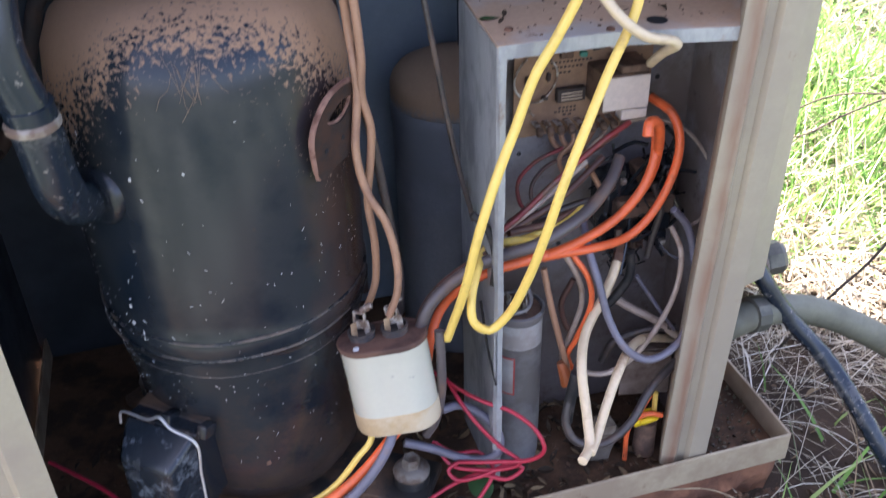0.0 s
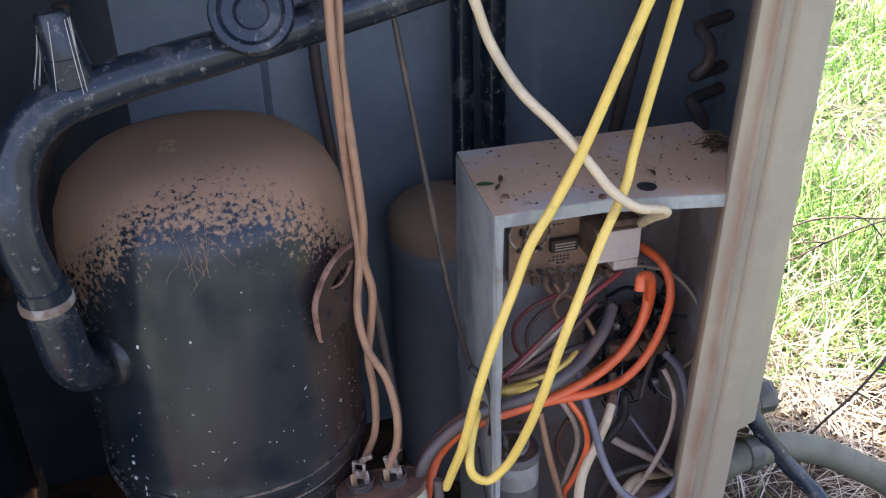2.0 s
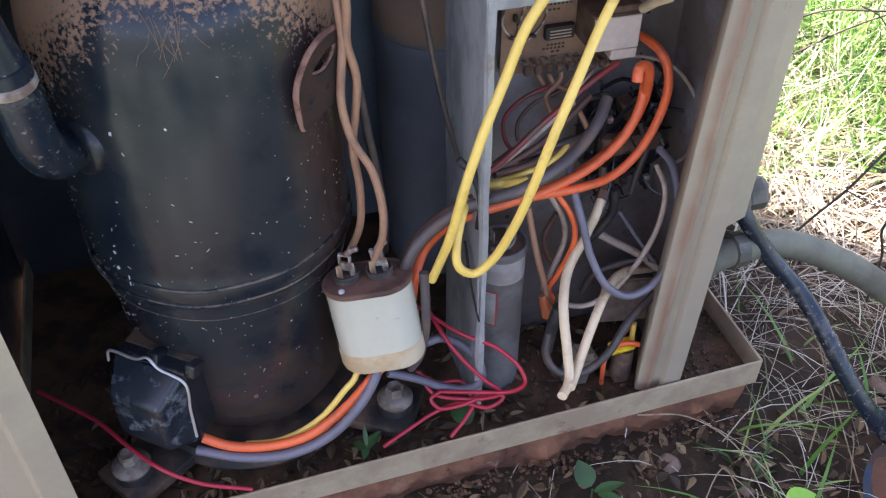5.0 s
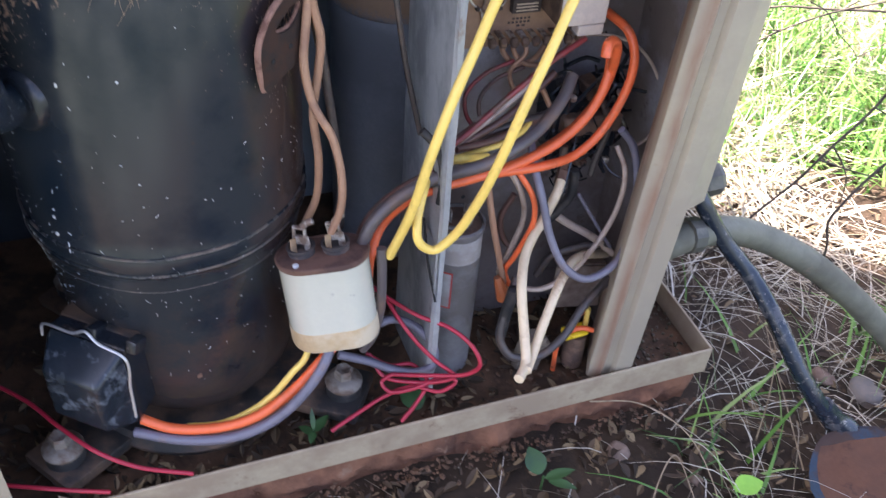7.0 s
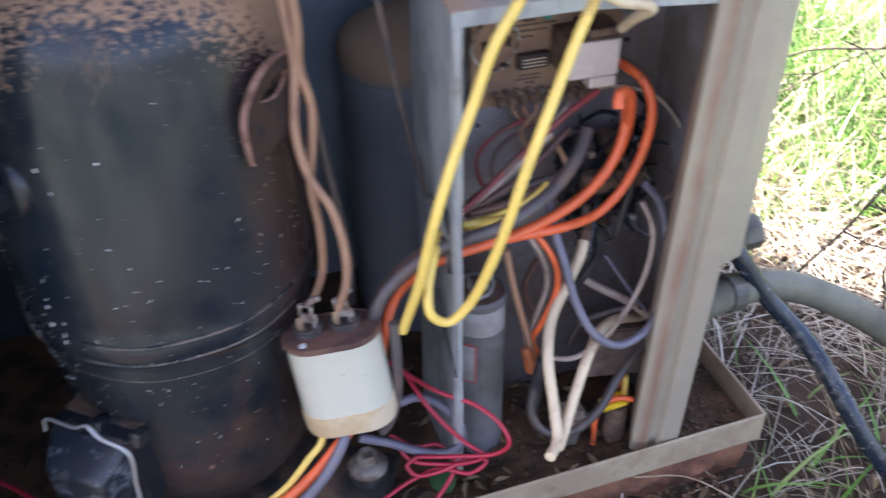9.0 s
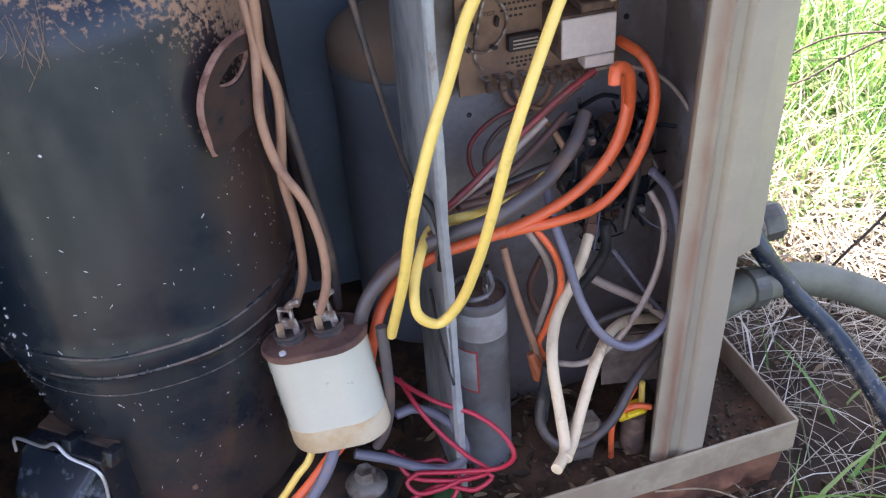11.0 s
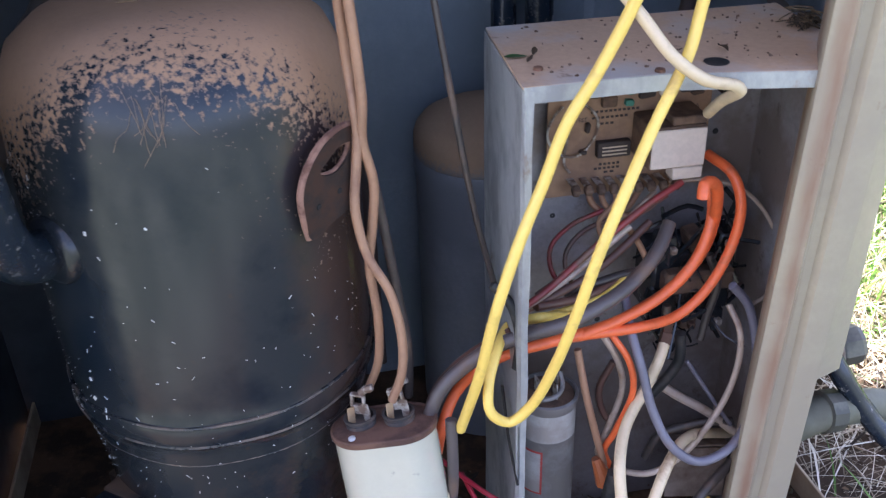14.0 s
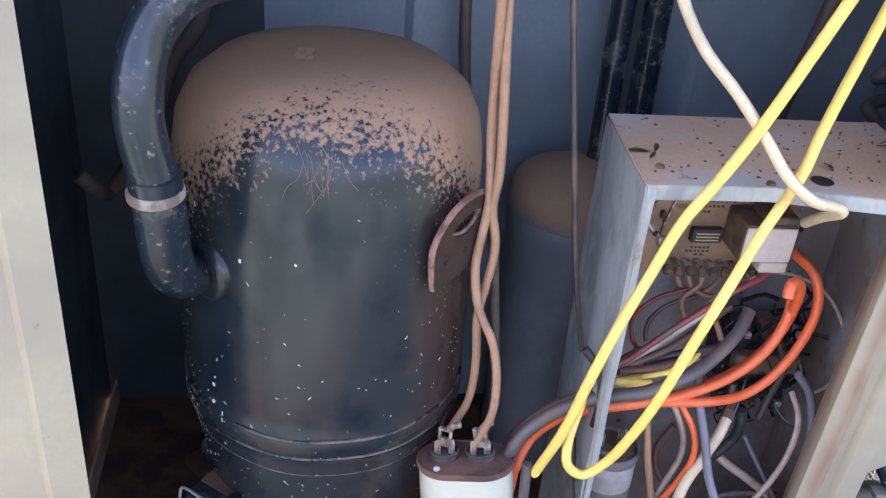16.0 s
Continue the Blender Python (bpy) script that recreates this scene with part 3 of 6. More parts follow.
for i, (bx, by) in enumerate(BOLTS):
    bolt = thing("mounting_bolt", "rust-stained zinc hex bolt with round flange on a compressor foot", "bolt", "compressor mounting bolts", at=(bx, by, -0.05))
    under(part("rubber_mount", lathe([(0.0, -0.05), (0.019, -0.05), (0.020, -0.034), (0.0175, -0.022), (0.017, -0.0145), (0.0, -0.0145)], 24, (bx, by, 0.010)), M_RUBBER), bolt)
    under(part("flange", lathe([(0.0, -0.014), (0.0182, -0.014), (0.0188, -0.011), (0.0168, -0.008), (0.010, -0.0045), (0.0, -0.0045)], 28, (bx, by, 0.010)), M_BOLT), bolt)
    under(part("head", lathe([(0.0, -0.006), (0.0095, -0.006), (0.0095, 0.004), (0.008, 0.0062), (0.006, 0.0056), (0.0, 0.0042)], 6, (bx, by, 0.010), Matrix.Rotation(0.3 + i, 4, "Z")), M_BOLT, smooth=False), bolt)

# terminal box on the compressor
rad = (Vector((-0.262, 0.556, 0)) - Vector((CX, CY, 0))).normalized()
TB = Matrix.Translation(Vector((CX, CY, 0.0)) + rad * 0.104) @ Matrix.Rotation(math.atan2(rad.y, rad.x) - math.pi / 2, 4, "Z")   # y outwards


def tapered(w0, h0, w1, h1, d, zc, y0, bevel=0.004, drop=0.0):
    bm = bmesh.new()
    ring = []
    for w, h, y, dz in ((w0, h0, y0, 0), (w1, h1, y0 + d, drop)):
        ring.append([bm.verts.new((sx * w / 2, y, zc + dz + sz * h / 2)) for sx, sz in ((-1, -1), (1, -1), (1, 1), (-1, 1))])
    bm.faces.new(ring[0][::-1])
    bm.faces.new(ring[1])
    for i in range(4):
        bm.faces.new((ring[0][i], ring[0][(i + 1) % 4], ring[1][(i + 1) % 4], ring[1][i]))
    bmesh.ops.recalc_face_normals(bm, faces=bm.faces)
    bmesh.ops.bevel(bm, geom=bm.edges[:], offset=bevel, segments=3, affect="EDGES", profile=0.6)
    return bm


bm = tapered(0.070, 0.085, 0.074, 0.092, 0.034, 0.084, -0.012, 0.003)
bm.transform(TB @ Matrix.Translation((0.010, 0, 0)))
tbox = part("terminal_box", bm, M_BLACKPART, label="black terminal box with dirt on top")
under(tbox, comp)
bm = tapered(0.075, 0.094, 0.054, 0.056, 0.030, 0.083, 0.022, 0.005, drop=-0.004)
bm.transform(TB @ Matrix.Translation((0.010, 0, 0)))
M_COVER = mat("scuffed_black_cover", (0.014, 0.020, 0.027), 0.26, second=(0.030, 0.037, 0.044), scale=30, cover=0.4, third=(0.13, 0.15, 0.17), cover3=0.30, scale3=42, bump=0.15)
part("cover", bm, M_COVER, tbox, "glossy black moulded cover").matrix_parent_inverse = tbox.matrix_world.inverted()
M_WIRE = mat("bright_steel_wire", (0.55, 0.55, 0.54), 0.4, metal=0.7, bump=0.1)
under(part("bail_wire", tube([(-0.299, 0.592, 0.124), (-0.296, 0.592, 0.137), (-0.268, 0.578, 0.141), (-0.255, 0.572, 0.149), (-0.246, 0.566, 0.142), (-0.224, 0.558, 0.132), (-0.224, 0.555, 0.097), (-0.223, 0.550, 0.067)], 0.0013, 8, 0.003), M_WIRE, label="bent bright steel retaining wire"), comp)
under(part("dirt_ledge", block(0.072, 0.018, 0.005, TB @ pose(0.010, -0.002, 0.1275, 3, 0, 0), 0.002), M_FOOT, label="ledge of caked red dirt"), comp)
for x in (-0.032, 0.006):
    bm = block(0.010, 0.016, 0.012, TB @ pose(x, 0.012, 0.130, 20, 0, 0), 0.002)
    under(part("clip_tab", bm, M_BLACKPART), comp)

# suction pipe
pipe = thing("suction_pipe", "black painted copper suction pipe, cobwebbed and dusty", "pipe", at=(-0.274, 0.55, 0.44))
bend = [(-0.274, 0.545, 0.447), (-0.2785, 0.541, 0.492), (-0.2755, 0.5535, 0.533), (-0.256, 0.568, 0.5610), (-0.222, 0.591, 0.5715),
        (-0.152, 0.632, 0.581), (-0.041, 0.685, 0.601), (0.05, 0.73, 0.62), (0.12, 0.80, 0.64), (0.13, 0.88, 0.64), (0.09, 0.96, 0.63), (0.02, 0.965, 0.60)]
under(part("upper_tube", tube(bend, 0.0150, 32, 0.003), M_PIPE), pipe)
under(part("lower_elbow", tube([(-0.274, 0.545, 0.452), (-0.274, 0.549, 0.420), (-0.275, 0.556, 0.385), (-0.2755, 0.572, 0.362), (-0.274, 0.597, 0.350), (-0.268, 0.630, 0.345)], 0.0168, 32, 0.003), M_PIPE), pipe)
under(part("collar", lathe([(0.0170, -0.003), (0.0182, -0.002), (0.0182, 0.002), (0.0160, 0.004)], 28, (-0.274, 0.5455, 0.438), Matrix.Rotation(radians(6), 4, "X")), M_STEELB, label="pale corroded brazed joint"), pipe)
under(part("stub_cap", lathe([(0.0, 0.0), (0.0145, 0.0), (0.0135, 0.018), (0.0128, 0.0185), (0.0105, 0.044), (0.009, 0.046), (0.0, 0.046)], 14, (-0.238, 0.581, 0.577), Matrix.Rotation(radians(-6), 4, "Y")), M_PIPE, label="tapered cap draped in cobweb"), pipe)
fl = Matrix.Translation((-0.128, 0.618, 0.610)) @ Matrix.Rotation(radians(68), 4, "X") @ Matrix.Rotation(radians(8), 4, "Y")
under(part("port_ring", lathe([(0.010, -0.004), (0.012, 0.002), (0.019, 0.002), (0.022, 0.006), (0.0265, 0.006), (0.028, 0.002), (0.028, -0.006), (0.010, -0.006)], 40, (0, 0, 0), fl), M_PIPE, label="round rusty port flange"), pipe)
under(part("port_core", lathe([(0.0, -0.016), (0.0095, -0.016), (0.0098, -0.005), (0.0, -0.005)], 24, (0, 0, 0), fl), M_RUBBER), pipe)
under(part("port_neck", lathe([(0.0, -0.034), (0.012, -0.034), (0.013, -0.006), (0.0, -0.006)], 24, (0, 0, 0), fl), M_PIPE), pipe)
M_WEB = mat("cobweb", (0.55, 0.53, 0.50), 0.9, bump=0.0)
bm = bmesh.new()
for i in range(16):
    a = rng.uniform(0, 6.28)
    top = Vector((-0.240 + 0.010 * math.cos(a), 0.578 + 0.010 * math.sin(a), 0.62))
    end = Vector((-0.241 + 0.017 * math.cos(a) - rng.uniform(0, 0.005), 0.575 + 0.014 * math.sin(a), 0.572 + rng.uniform(-0.004, 0.008)))
    tube([top, (top + end) / 2 + Vector((0, 0, -0.003)), end], 0.00022, 4, 0.01, bm)
under(tagged(part("cobweb", bm, M_WEB), kind="stuff"), pipe)

# accumulator
AX, AY = 0.002, 0.952
acc = thing("accumulator_tank", "grey painted accumulator tank with dust-covered domed lid", "tank", at=(AX, AY, -0.05))
M_TANK = mat("grey_tank_paint", (0.21, 0.222, 0.25), 0.5, second=(0.165, 0.176, 0.20), scale=8, cover=0.5, bump=0.06)
M_TANKTOP = mat("dusty_tank_lid", (0.20, 0.205, 0.22), 0.5, second=(0.155, 0.16, 0.17), scale=8, cover=0.5, bump=0.10, top_dust=(0.266, 0.279, (0.38, 0.245, 0.16), 0.03))
under(part("body", lathe([(0.0, -0.05), (0.068, -0.05), (0.072, -0.03), (0.072, 0.243), (0.0735, 0.247), (0.0735, 0.262), (0.072, 0.266), (0.0, 0.266)], 56, (AX, AY, 0)), M_TANK), acc)
under(part("lid", lathe([(0.0, 0.2665), (0.0725, 0.2665), (0.0735, 0.270), (0.0730, 0.287), (0.0705, 0.294), (0.064, 0.302), (0.045, 0.311), (0.02, 0.316), (0.0, 0.317)], 56, (AX, AY, 0)), M_TANKTOP), acc)


def pipe_run(label, pts, r, material, name="copper_pipe", step=0.01):
    ob = part(name, tube(pts, r, 14, step), material)
    return tagged(ob, label, "pipe")


M_COPPER = mat("dull_copper", (0.13, 0.085, 0.065), 0.6, metal=0.3, second=(0.09, 0.075, 0.07), scale=20, cover=0.5, bump=0.1)
pipe_run("dark blue-black insulated pipe entering the tank", [(0.017, 0.975, 0.30), (0.017, 0.985, 0.36), (0.017, 1.0, 0.46), (0.018, 1.0, 0.60), (0.02, 1.0, 0.95)], 0.0125, M_PIPE, "insulated_pipe")
pipe_run("dark blue-black insulated pipe against the rear panel", [(0.056, 1.005, -0.04), (0.053, 1.005, 0.30), (0.051, 1.003, 0.46), (0.054, 1.0, 0.95)], 0.0140, M_PIPE, "insulated_pipe")
pipe_run("dull brown copper pipe slanting up", [(0.170, 1.0, 0.20), (0.188, 0.98, 0.389), (0.198, 0.97, 0.465), (0.208, 0.97, 0.53), (0.25, 0.97, 0.95)], 0.0075, M_COPPER)
pipe_run("dull brown copper pipe behind the compressor", [(-0.12, 0.95, 0.0), (-0.126, 0.95, 0.355), (-0.132, 0.95, 0.414), (-0.136, 0.95, 0.48), (-0.137, 0.95, 0.95)], 0.0062, M_COPPER)
pipe_run("dusty copper pipe curving beside the compressor", [(-0.345, 0.85, 0.56), (-0.368, 0.85, 0.443), (-0.391, 0.85, 0.415), (-0.405, 0.85, 0.381), (-0.435, 0.85, 0.314), (-0.47, 0.845, 0.262), (-0.462, 0.81, 0.283), (-0.474, 0.80, 0.302)], 0.0078, M_COPPER)
for zc in (0.570, 0.467, 0.386, 0.29):
    arc = [(0.303, 1.0, zc + 0.028), (0.262, 0.962, zc + 0.026)] + [(0.252 + 0.024 * math.sin(a), 0.958, zc + 0.026 * math.cos(a)) for a in (0.5, 1.0, 1.57, 2.1, 2.6)] + [(0.262, 0.962, zc - 0.026), (0.303, 1.0, zc - 0.028)]
    tagged(part("coil_bend", tube(arc, 0.0065, 12, 0.004), M_COPPER), "dull brown copper return bend of the coil", "pipe", "coil return bends")

# ---------------------------------------------------------------- control box
BFL, BBL, BBR, BFR = Vector((0.033, 0.641, 0)), Vector((0.006, 0.764, 0)), Vector((0.226, 0.822, 0)), Vector((0.249, 0.700, 0))
BZ = 0.444
M_INKY = mat("dark_gap", (0.02, 0.018, 0.016), 0.9, bump=0.0)
cbox = thing("control_box", "open galvanised steel control box with dusty top", "control box", at=(0.12, 0.73, -0.04))


def sheet(name, line, z0, z1, material, zb=None, label=""):
    return under(part(name, strip(line, z0, z1, 0.0014, dents=0.0006, seg=10, zbottom=zb), material, label=label, smooth=False), cbox)


lip = (BFR - BFL).normalized()
sheet("left_wall", [(BBL.x, BBL.y), ((BBL.x + BFL.x) / 2, (BBL.y + BFL.y) / 2), (BFL.x - 0.0003, BFL.y + 0.002), (BFL.x + 0.0015, BFL.y), (BFL.x + 0.0055, BFL.y + 0.0014)][::-1], -0.03, BZ - 0.001, M_GALV, [-0.005, -0.01, -0.01, -0.03, -0.045][0:5])
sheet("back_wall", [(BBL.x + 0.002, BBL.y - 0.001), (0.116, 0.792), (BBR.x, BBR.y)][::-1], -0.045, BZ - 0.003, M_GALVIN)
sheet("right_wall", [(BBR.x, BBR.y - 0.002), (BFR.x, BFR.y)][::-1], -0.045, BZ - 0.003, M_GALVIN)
bm = bmesh.new()
top = [BFL + Vector((-0.001, -0.001, 0)), BFL + lip * 0.09 + Vector((0, 0.0, 0)), Vector((0.220, 0.6705, 0)), Vector((0.228, 0.69, 0)), BFR, BBR, BBL]
lo = [bm.verts.new((p.x, p.y, BZ)) for p in top]
hi = [bm.verts.new((p.x, p.y, BZ + 0.0016)) for p in top]
bm.faces.new(lo[::-1])
bm.faces.new(hi)
for i in range(len(top)):
    bm.faces.new((lo[i], lo[(i + 1) % len(top)], hi[(i + 1) % len(top)], hi[i]))
under(part("top", bm, M_GALVTOP, label="dust-covered top sheet", smooth=False), cbox)
front = [BFL + Vector((0, -0.0012, 0)), BFL + lip * 0.09 + Vector((0, -0.0012, 0)), Vector((0.220, 0.6693, 0))]
under(part("front_fold", strip([(p.x, p.y) for p in front], BZ - 0.0095, BZ + 0.0012, 0.0012, seg=2), M_GALV, smooth=False), cbox)
under(part("knockout", lathe([(0.0, 0.0), (0.0075, 0.0), (0.0082, 0.0006), (0.0, 0.0006)], 24, (0.156, 0.685, BZ + 0.0017)), M_RUBBER, label="dark round knockout"), cbox)
for x, y in ((0.042, 0.672), (0.118, 0.668)):
    under(part("screw", lathe([(0.0, 0.0), (0.0035, 0.0), (0.003, 0.0018), (0.0, 0.002)], 12, (x, y, BZ + 0.0017)), M_RUST), cbox)

for x, z in ((0.085, 0.165), (0.064, 0.130), (0.100, 0.175), (0.196, 0.205), (0.205, 0.155), (0.030, 0.300), (0.190, 0.345), (0.055, 0.285)):
    hm = Matrix.Translation(BBL) @ Matrix.Rotation(math.atan2((BBR - BBL).y, (BBR - BBL).x), 4, "Z") @ pose(x, -0.0022, z, 90, 0, 0)
    under(part("punched_hole", lathe([(0.0, 0.0), (0.0026, 0.0), (0.0022, 0.0006), (0.0, 0.0004)], 12, (0, 0, 0), hm), M_RUBBER), cbox)
flap = bmesh.new()
fv = [flap.verts.new(p) for p in ((0.0335, 0.6395, 0.175), (0.0345, 0.6385, 0.115), (0.0270, 0.655, 0.150), (0.0225, 0.668, 0.190))]
flap.faces.new(fv)
bmesh.ops.solidify(flap, geom=flap.faces[:], thickness=0.0012)
under(part("torn_flap", flap, M_GALV, label="torn and bent flap of sheet", smooth=False), cbox)
under(part("tear", tube([(0.0205, 0.670, 0.192), (0.0262, 0.655, 0.150), (0.0335, 0.6392, 0.118)], 0.0012, 6), M_INKY, label="dark tear in the sheet"), cbox)

# circuit board, in the plane of the back wall
bd = (BBR - BBL).normalized()
BACK = Matrix.Translation(BBL) @ Matrix.Rotation(math.atan2(bd.y, bd.x), 4, "Z")    # x along the wall, -y outwards, z up
M_PCB = mat("dusty_tan_board", (0.30, 0.175, 0.105), 0.8, second=(0.22, 0.13, 0.085), scale=30, cover=0.45, bump=0.15)
M_RELAYW = mat("ivory_plastic", (0.66, 0.55, 0.47), 0.6, second=(0.50, 0.38, 0.30), scale=25, cover=0.3, bump=0.05)
M_DUSTY = mat("brown_dust", (0.17, 0.10, 0.065), 0.95, second=(0.10, 0.062, 0.045), scale=60, cover=0.5, bump=0.4)
M_INK = mat("dark_print", (0.05, 0.035, 0.03), 0.8, bump=0.0)
M_PRINT = mat("pale_print", (0.50, 0.38, 0.28), 0.8, bump=0.0)
M_TIN = mat("tinned_spade", (0.48, 0.44, 0.39), 0.5, metal=0.35, second=(0.18, 0.12, 0.09), scale=120, cover=0.5, bump=0.2)
M_TEAL = mat("teal_resistor", (0.05, 0.23, 0.17), 0.6, bump=0.1)
board = thing("circuit_board", "tan circuit board covered in reddish dust", "circuit board", at=BACK @ Vector((0.11, -0.012, 0.35)))


def bpart(name, sx, sy, sz, x, y, z, material, label="", bevel=0.0008, rot=(0, 0, 0), parent=board):
    return under(part(name, block(sx, sy, sz, BACK @ pose(x, y, z, *rot), bevel, 1), material, label=label), parent)


bpart("laminate", 0.132, 0.0018, 0.088, 0.1105, -0.014, 0.352, M_PCB, bevel=0.0004)
for x, z in ((0.050, 0.391), (0.171, 0.391), (0.050, 0.313), (0.171, 0.313)):
    bpart("standoff", 0.006, 0.013, 0.006, x, -0.0068, z, M_TIN)
rel = bpart("relay", 0.044, 0.038, 0.034, 0.135, -0.0335, 0.358, M_DUSTY, "brown-dusted relay", 0.0012)
part("relay_face", block(0.043, 0.002, 0.031, BACK @ pose(0.135, -0.0535, 0.3580), 0.0008, 1), M_RELAYW, rel, "ivory relay face").matrix_parent_inverse = rel.matrix_world.inverted()
part("relay_step", block(0.024, 0.014, 0.010, BACK @ pose(0.1445, -0.0465, 0.3365), 0.001, 1), M_RELAYW, rel).matrix_parent_inverse = rel.matrix_world.inverted()
part("relay_block", block(0.027, 0.030, 0.007, BACK @ pose(0.143, -0.037, 0.3788), 0.0012, 1), M_DUSTY, rel).matrix_parent_inverse = rel.matrix_world.inverted()
bpart("chip", 0.027, 0.007, 0.013, 0.097, -0.0185, 0.3475, M_INK, "dark chip with dusty top")
for k in range(3):
    bpart("print_bar", 0.020, 0.0004, 0.0011, 0.097, -0.0224, 0.344 + 0.003 * k, M_PRINT, bevel=0)
for x, z, w in ((0.098, 0.3775, 0.040), (0.094, 0.3725, 0.030), (0.092, 0.3675, 0.012), (0.096, 0.333, 0.018), (0.094, 0.3295, 0.022), (0.096, 0.326, 0.010), (0.072, 0.389, 0.008), (0.060, 0.358, 0.006)):
    n = max(2, int(w / 0.0035))
    for i in range(n):
        bpart("print_bar", w / n * 0.62, 0.0004, 0.0018, x - w / 2 + w * (i + 0.5) / n, -0.0151, z, M_INK, bevel=0)
tc_ = bpy.data.curves.new("board_text", "FONT")
tc_.body, tc_.size, tc_.extrude, tc_.align_x = "REV A", 0.0052, 0.0001, "CENTER"
tmp = new("board_text", tc_)
bpy.context.view_layer.update()
tm = bpy.data.meshes.new_from_object(tmp)
bpy.data.objects.remove(tmp)
tm.transform(BACK @ pose(0.160, -0.0152, 0.3725, 90, 0, 0))
tm.materials.clear()
tm.materials.append(M_INK)
under(new("printed_text", tm), board)["label"] = "printed text reading REV A"
tc_ = bpy.data.curves.new("board_text", "FONT")
tc_.body, tc_.size, tc_.extrude = "TEST", 0.0046, 0.0001
tmp = new("board_text", tc_)
bpy.context.view_layer.update()
tm = bpy.data.meshes.new_from_object(tmp)
bpy.data.objects.remove(tmp)
tm.transform(BACK @ pose(0.066, -0.0152, 0.3705, 90, 0, 0))
tm.materials.clear()
tm.materials.append(M_INK)
under(new("printed_text", tm), board)["label"] = "printed text reading TEST"
ring = [BACK @ Vector((0.064 + 0.020 * math.cos(a), -0.0175 - 0.002 * math.sin(3 * a), 0.3655 + 0.0215 * math.sin(a))) for a in (2.0 + 5.6 * k / 30 for k in range(31))]
ring += [BACK @ Vector((0.058, -0.018, 0.338)), BACK @ Vector((0.063, -0.018, 0.330))]
under(part("jumper_loop", tube(ring, 0.0011, 6, 0.003), M_TIN), board)
for x, z, w, h, m_ in ((0.112, 0.392, 0.012, 0.003, M_TEAL), (0.122, 0.3885, 0.013, 0.0045, M_INK), (0.108, 0.3835, 0.007, 0.005, M_TEAL), (0.092, 0.386, 0.012, 0.009, M_DUSTY), (0.155, 0.390, 0.013, 0.004, M_INK), (0.163, 0.3865, 0.010, 0.003, M_DUSTY), (0.077, 0.3915, 0.012, 0.003, M_DUSTY),
                      (0.076, 0.366, 0.0035, 0.008, M_INK), (0.056, 0.365, 0.0035, 0.007, M_INK), (0.073, 0.346, 0.006, 0.0035, M_INK), (0.053, 0.347, 0.0035, 0.004, M_INK)):
    bpart("component", w, 0.005, h, x, -0.0172, z, m_, bevel=0.001, rot=(0, rng.uniform(-8, 8), 0))
under(part("disc", lathe([(0.0, 0.0), (0.0055, 0.0), (0.006, 0.001), (0.006, 0.003), (0.0, 0.0035)], 20, (0, 0, 0), BACK @ pose(0.137, -0.016, 0.391, 90, 0, 0)), M_RELAYW, label="white round component"), board)
for k in range(9):
    x = 0.064 + 0.0103 * k
    sp = bpart("spade_terminal", 0.0058, 0.016, 0.0012, x, -0.022, 0.323 - 0.0005 * k, M_TIN, bevel=0.0003)
    part("crimp", block(0.0065, 0.008, 0.007, BACK @ pose(x, -0.032, 0.3205 - 0.0005 * k, 35, 0, 0), 0.0015, 1), M_DUSTY, sp).matrix_parent_inverse = sp.matrix_world.inverted()

# relay lead bracket at the side and contactor below
cont = thing("contactor", "soot-black grimy contactor with burnt screws", "contactor", at=BACK @ Vector((0.165, -0.02, 0.22)))
bpart("body", 0.072, 0.040, 0.062, 0.166, -0.022, 0.228, M_BLACKPART, "", 0.003, parent=cont)
bpart("bridge", 0.060, 0.016, 0.020, 0.166, -0.048, 0.236, M_DUSTY, "", 0.003, parent=cont)
for k in range(3):
    for z in (0.266, 0.190):
        bpart("lug", 0.014, 0.022, 0.018, 0.142 + 0.024 * k, -0.034, z, M_DUSTY if k % 2 else M_BLACKPART, "", 0.002, rot=(rng.uniform(-15, 15), rng.uniform(-15, 15), 0), parent=cont)
        bpart("screw", 0.006, 0.006, 0.006, 0.142 + 0.024 * k, -0.049, z, M_TIN if k != 1 else M_RUST, "", 0.001, parent=cont)
bm = bmesh.new()
for i in range(70):
    c = BACK @ Vector((rng.uniform(0.125, 0.212), -rng.uniform(0.02, 0.062), rng.uniform(0.165, 0.30)))
    d = Vector((rng.gauss(0, 0.010), rng.gauss(0, 0.006), rng.gauss(0, 0.012)))
    tube([c - d, c + Vector((rng.gauss(0, 0.003),) * 3), c + d], rng.uniform(0.0007, 0.0022), 5, 0.006, bm)
tagged(part("burnt_wire_scraps", bm, M_BLACKPART), "charred wire scraps and grime round the contactor", "debris", kind="stuff")
sidep = thing("quick_connect", "black quick connect plug on the side of the box", "connector", at=BACK @ Vector((0.19, -0.03, 0.385)))
bpart("housing", 0.016, 0.016, 0.014, 0.187, -0.020, 0.392, M_BLACKPART, "", 0.002, parent=sidep)
bpart("tab", 0.020, 0.010, 0.008, 0.202, -0.012, 0.395, M_RUBBER, "", 0.001, parent=sidep)

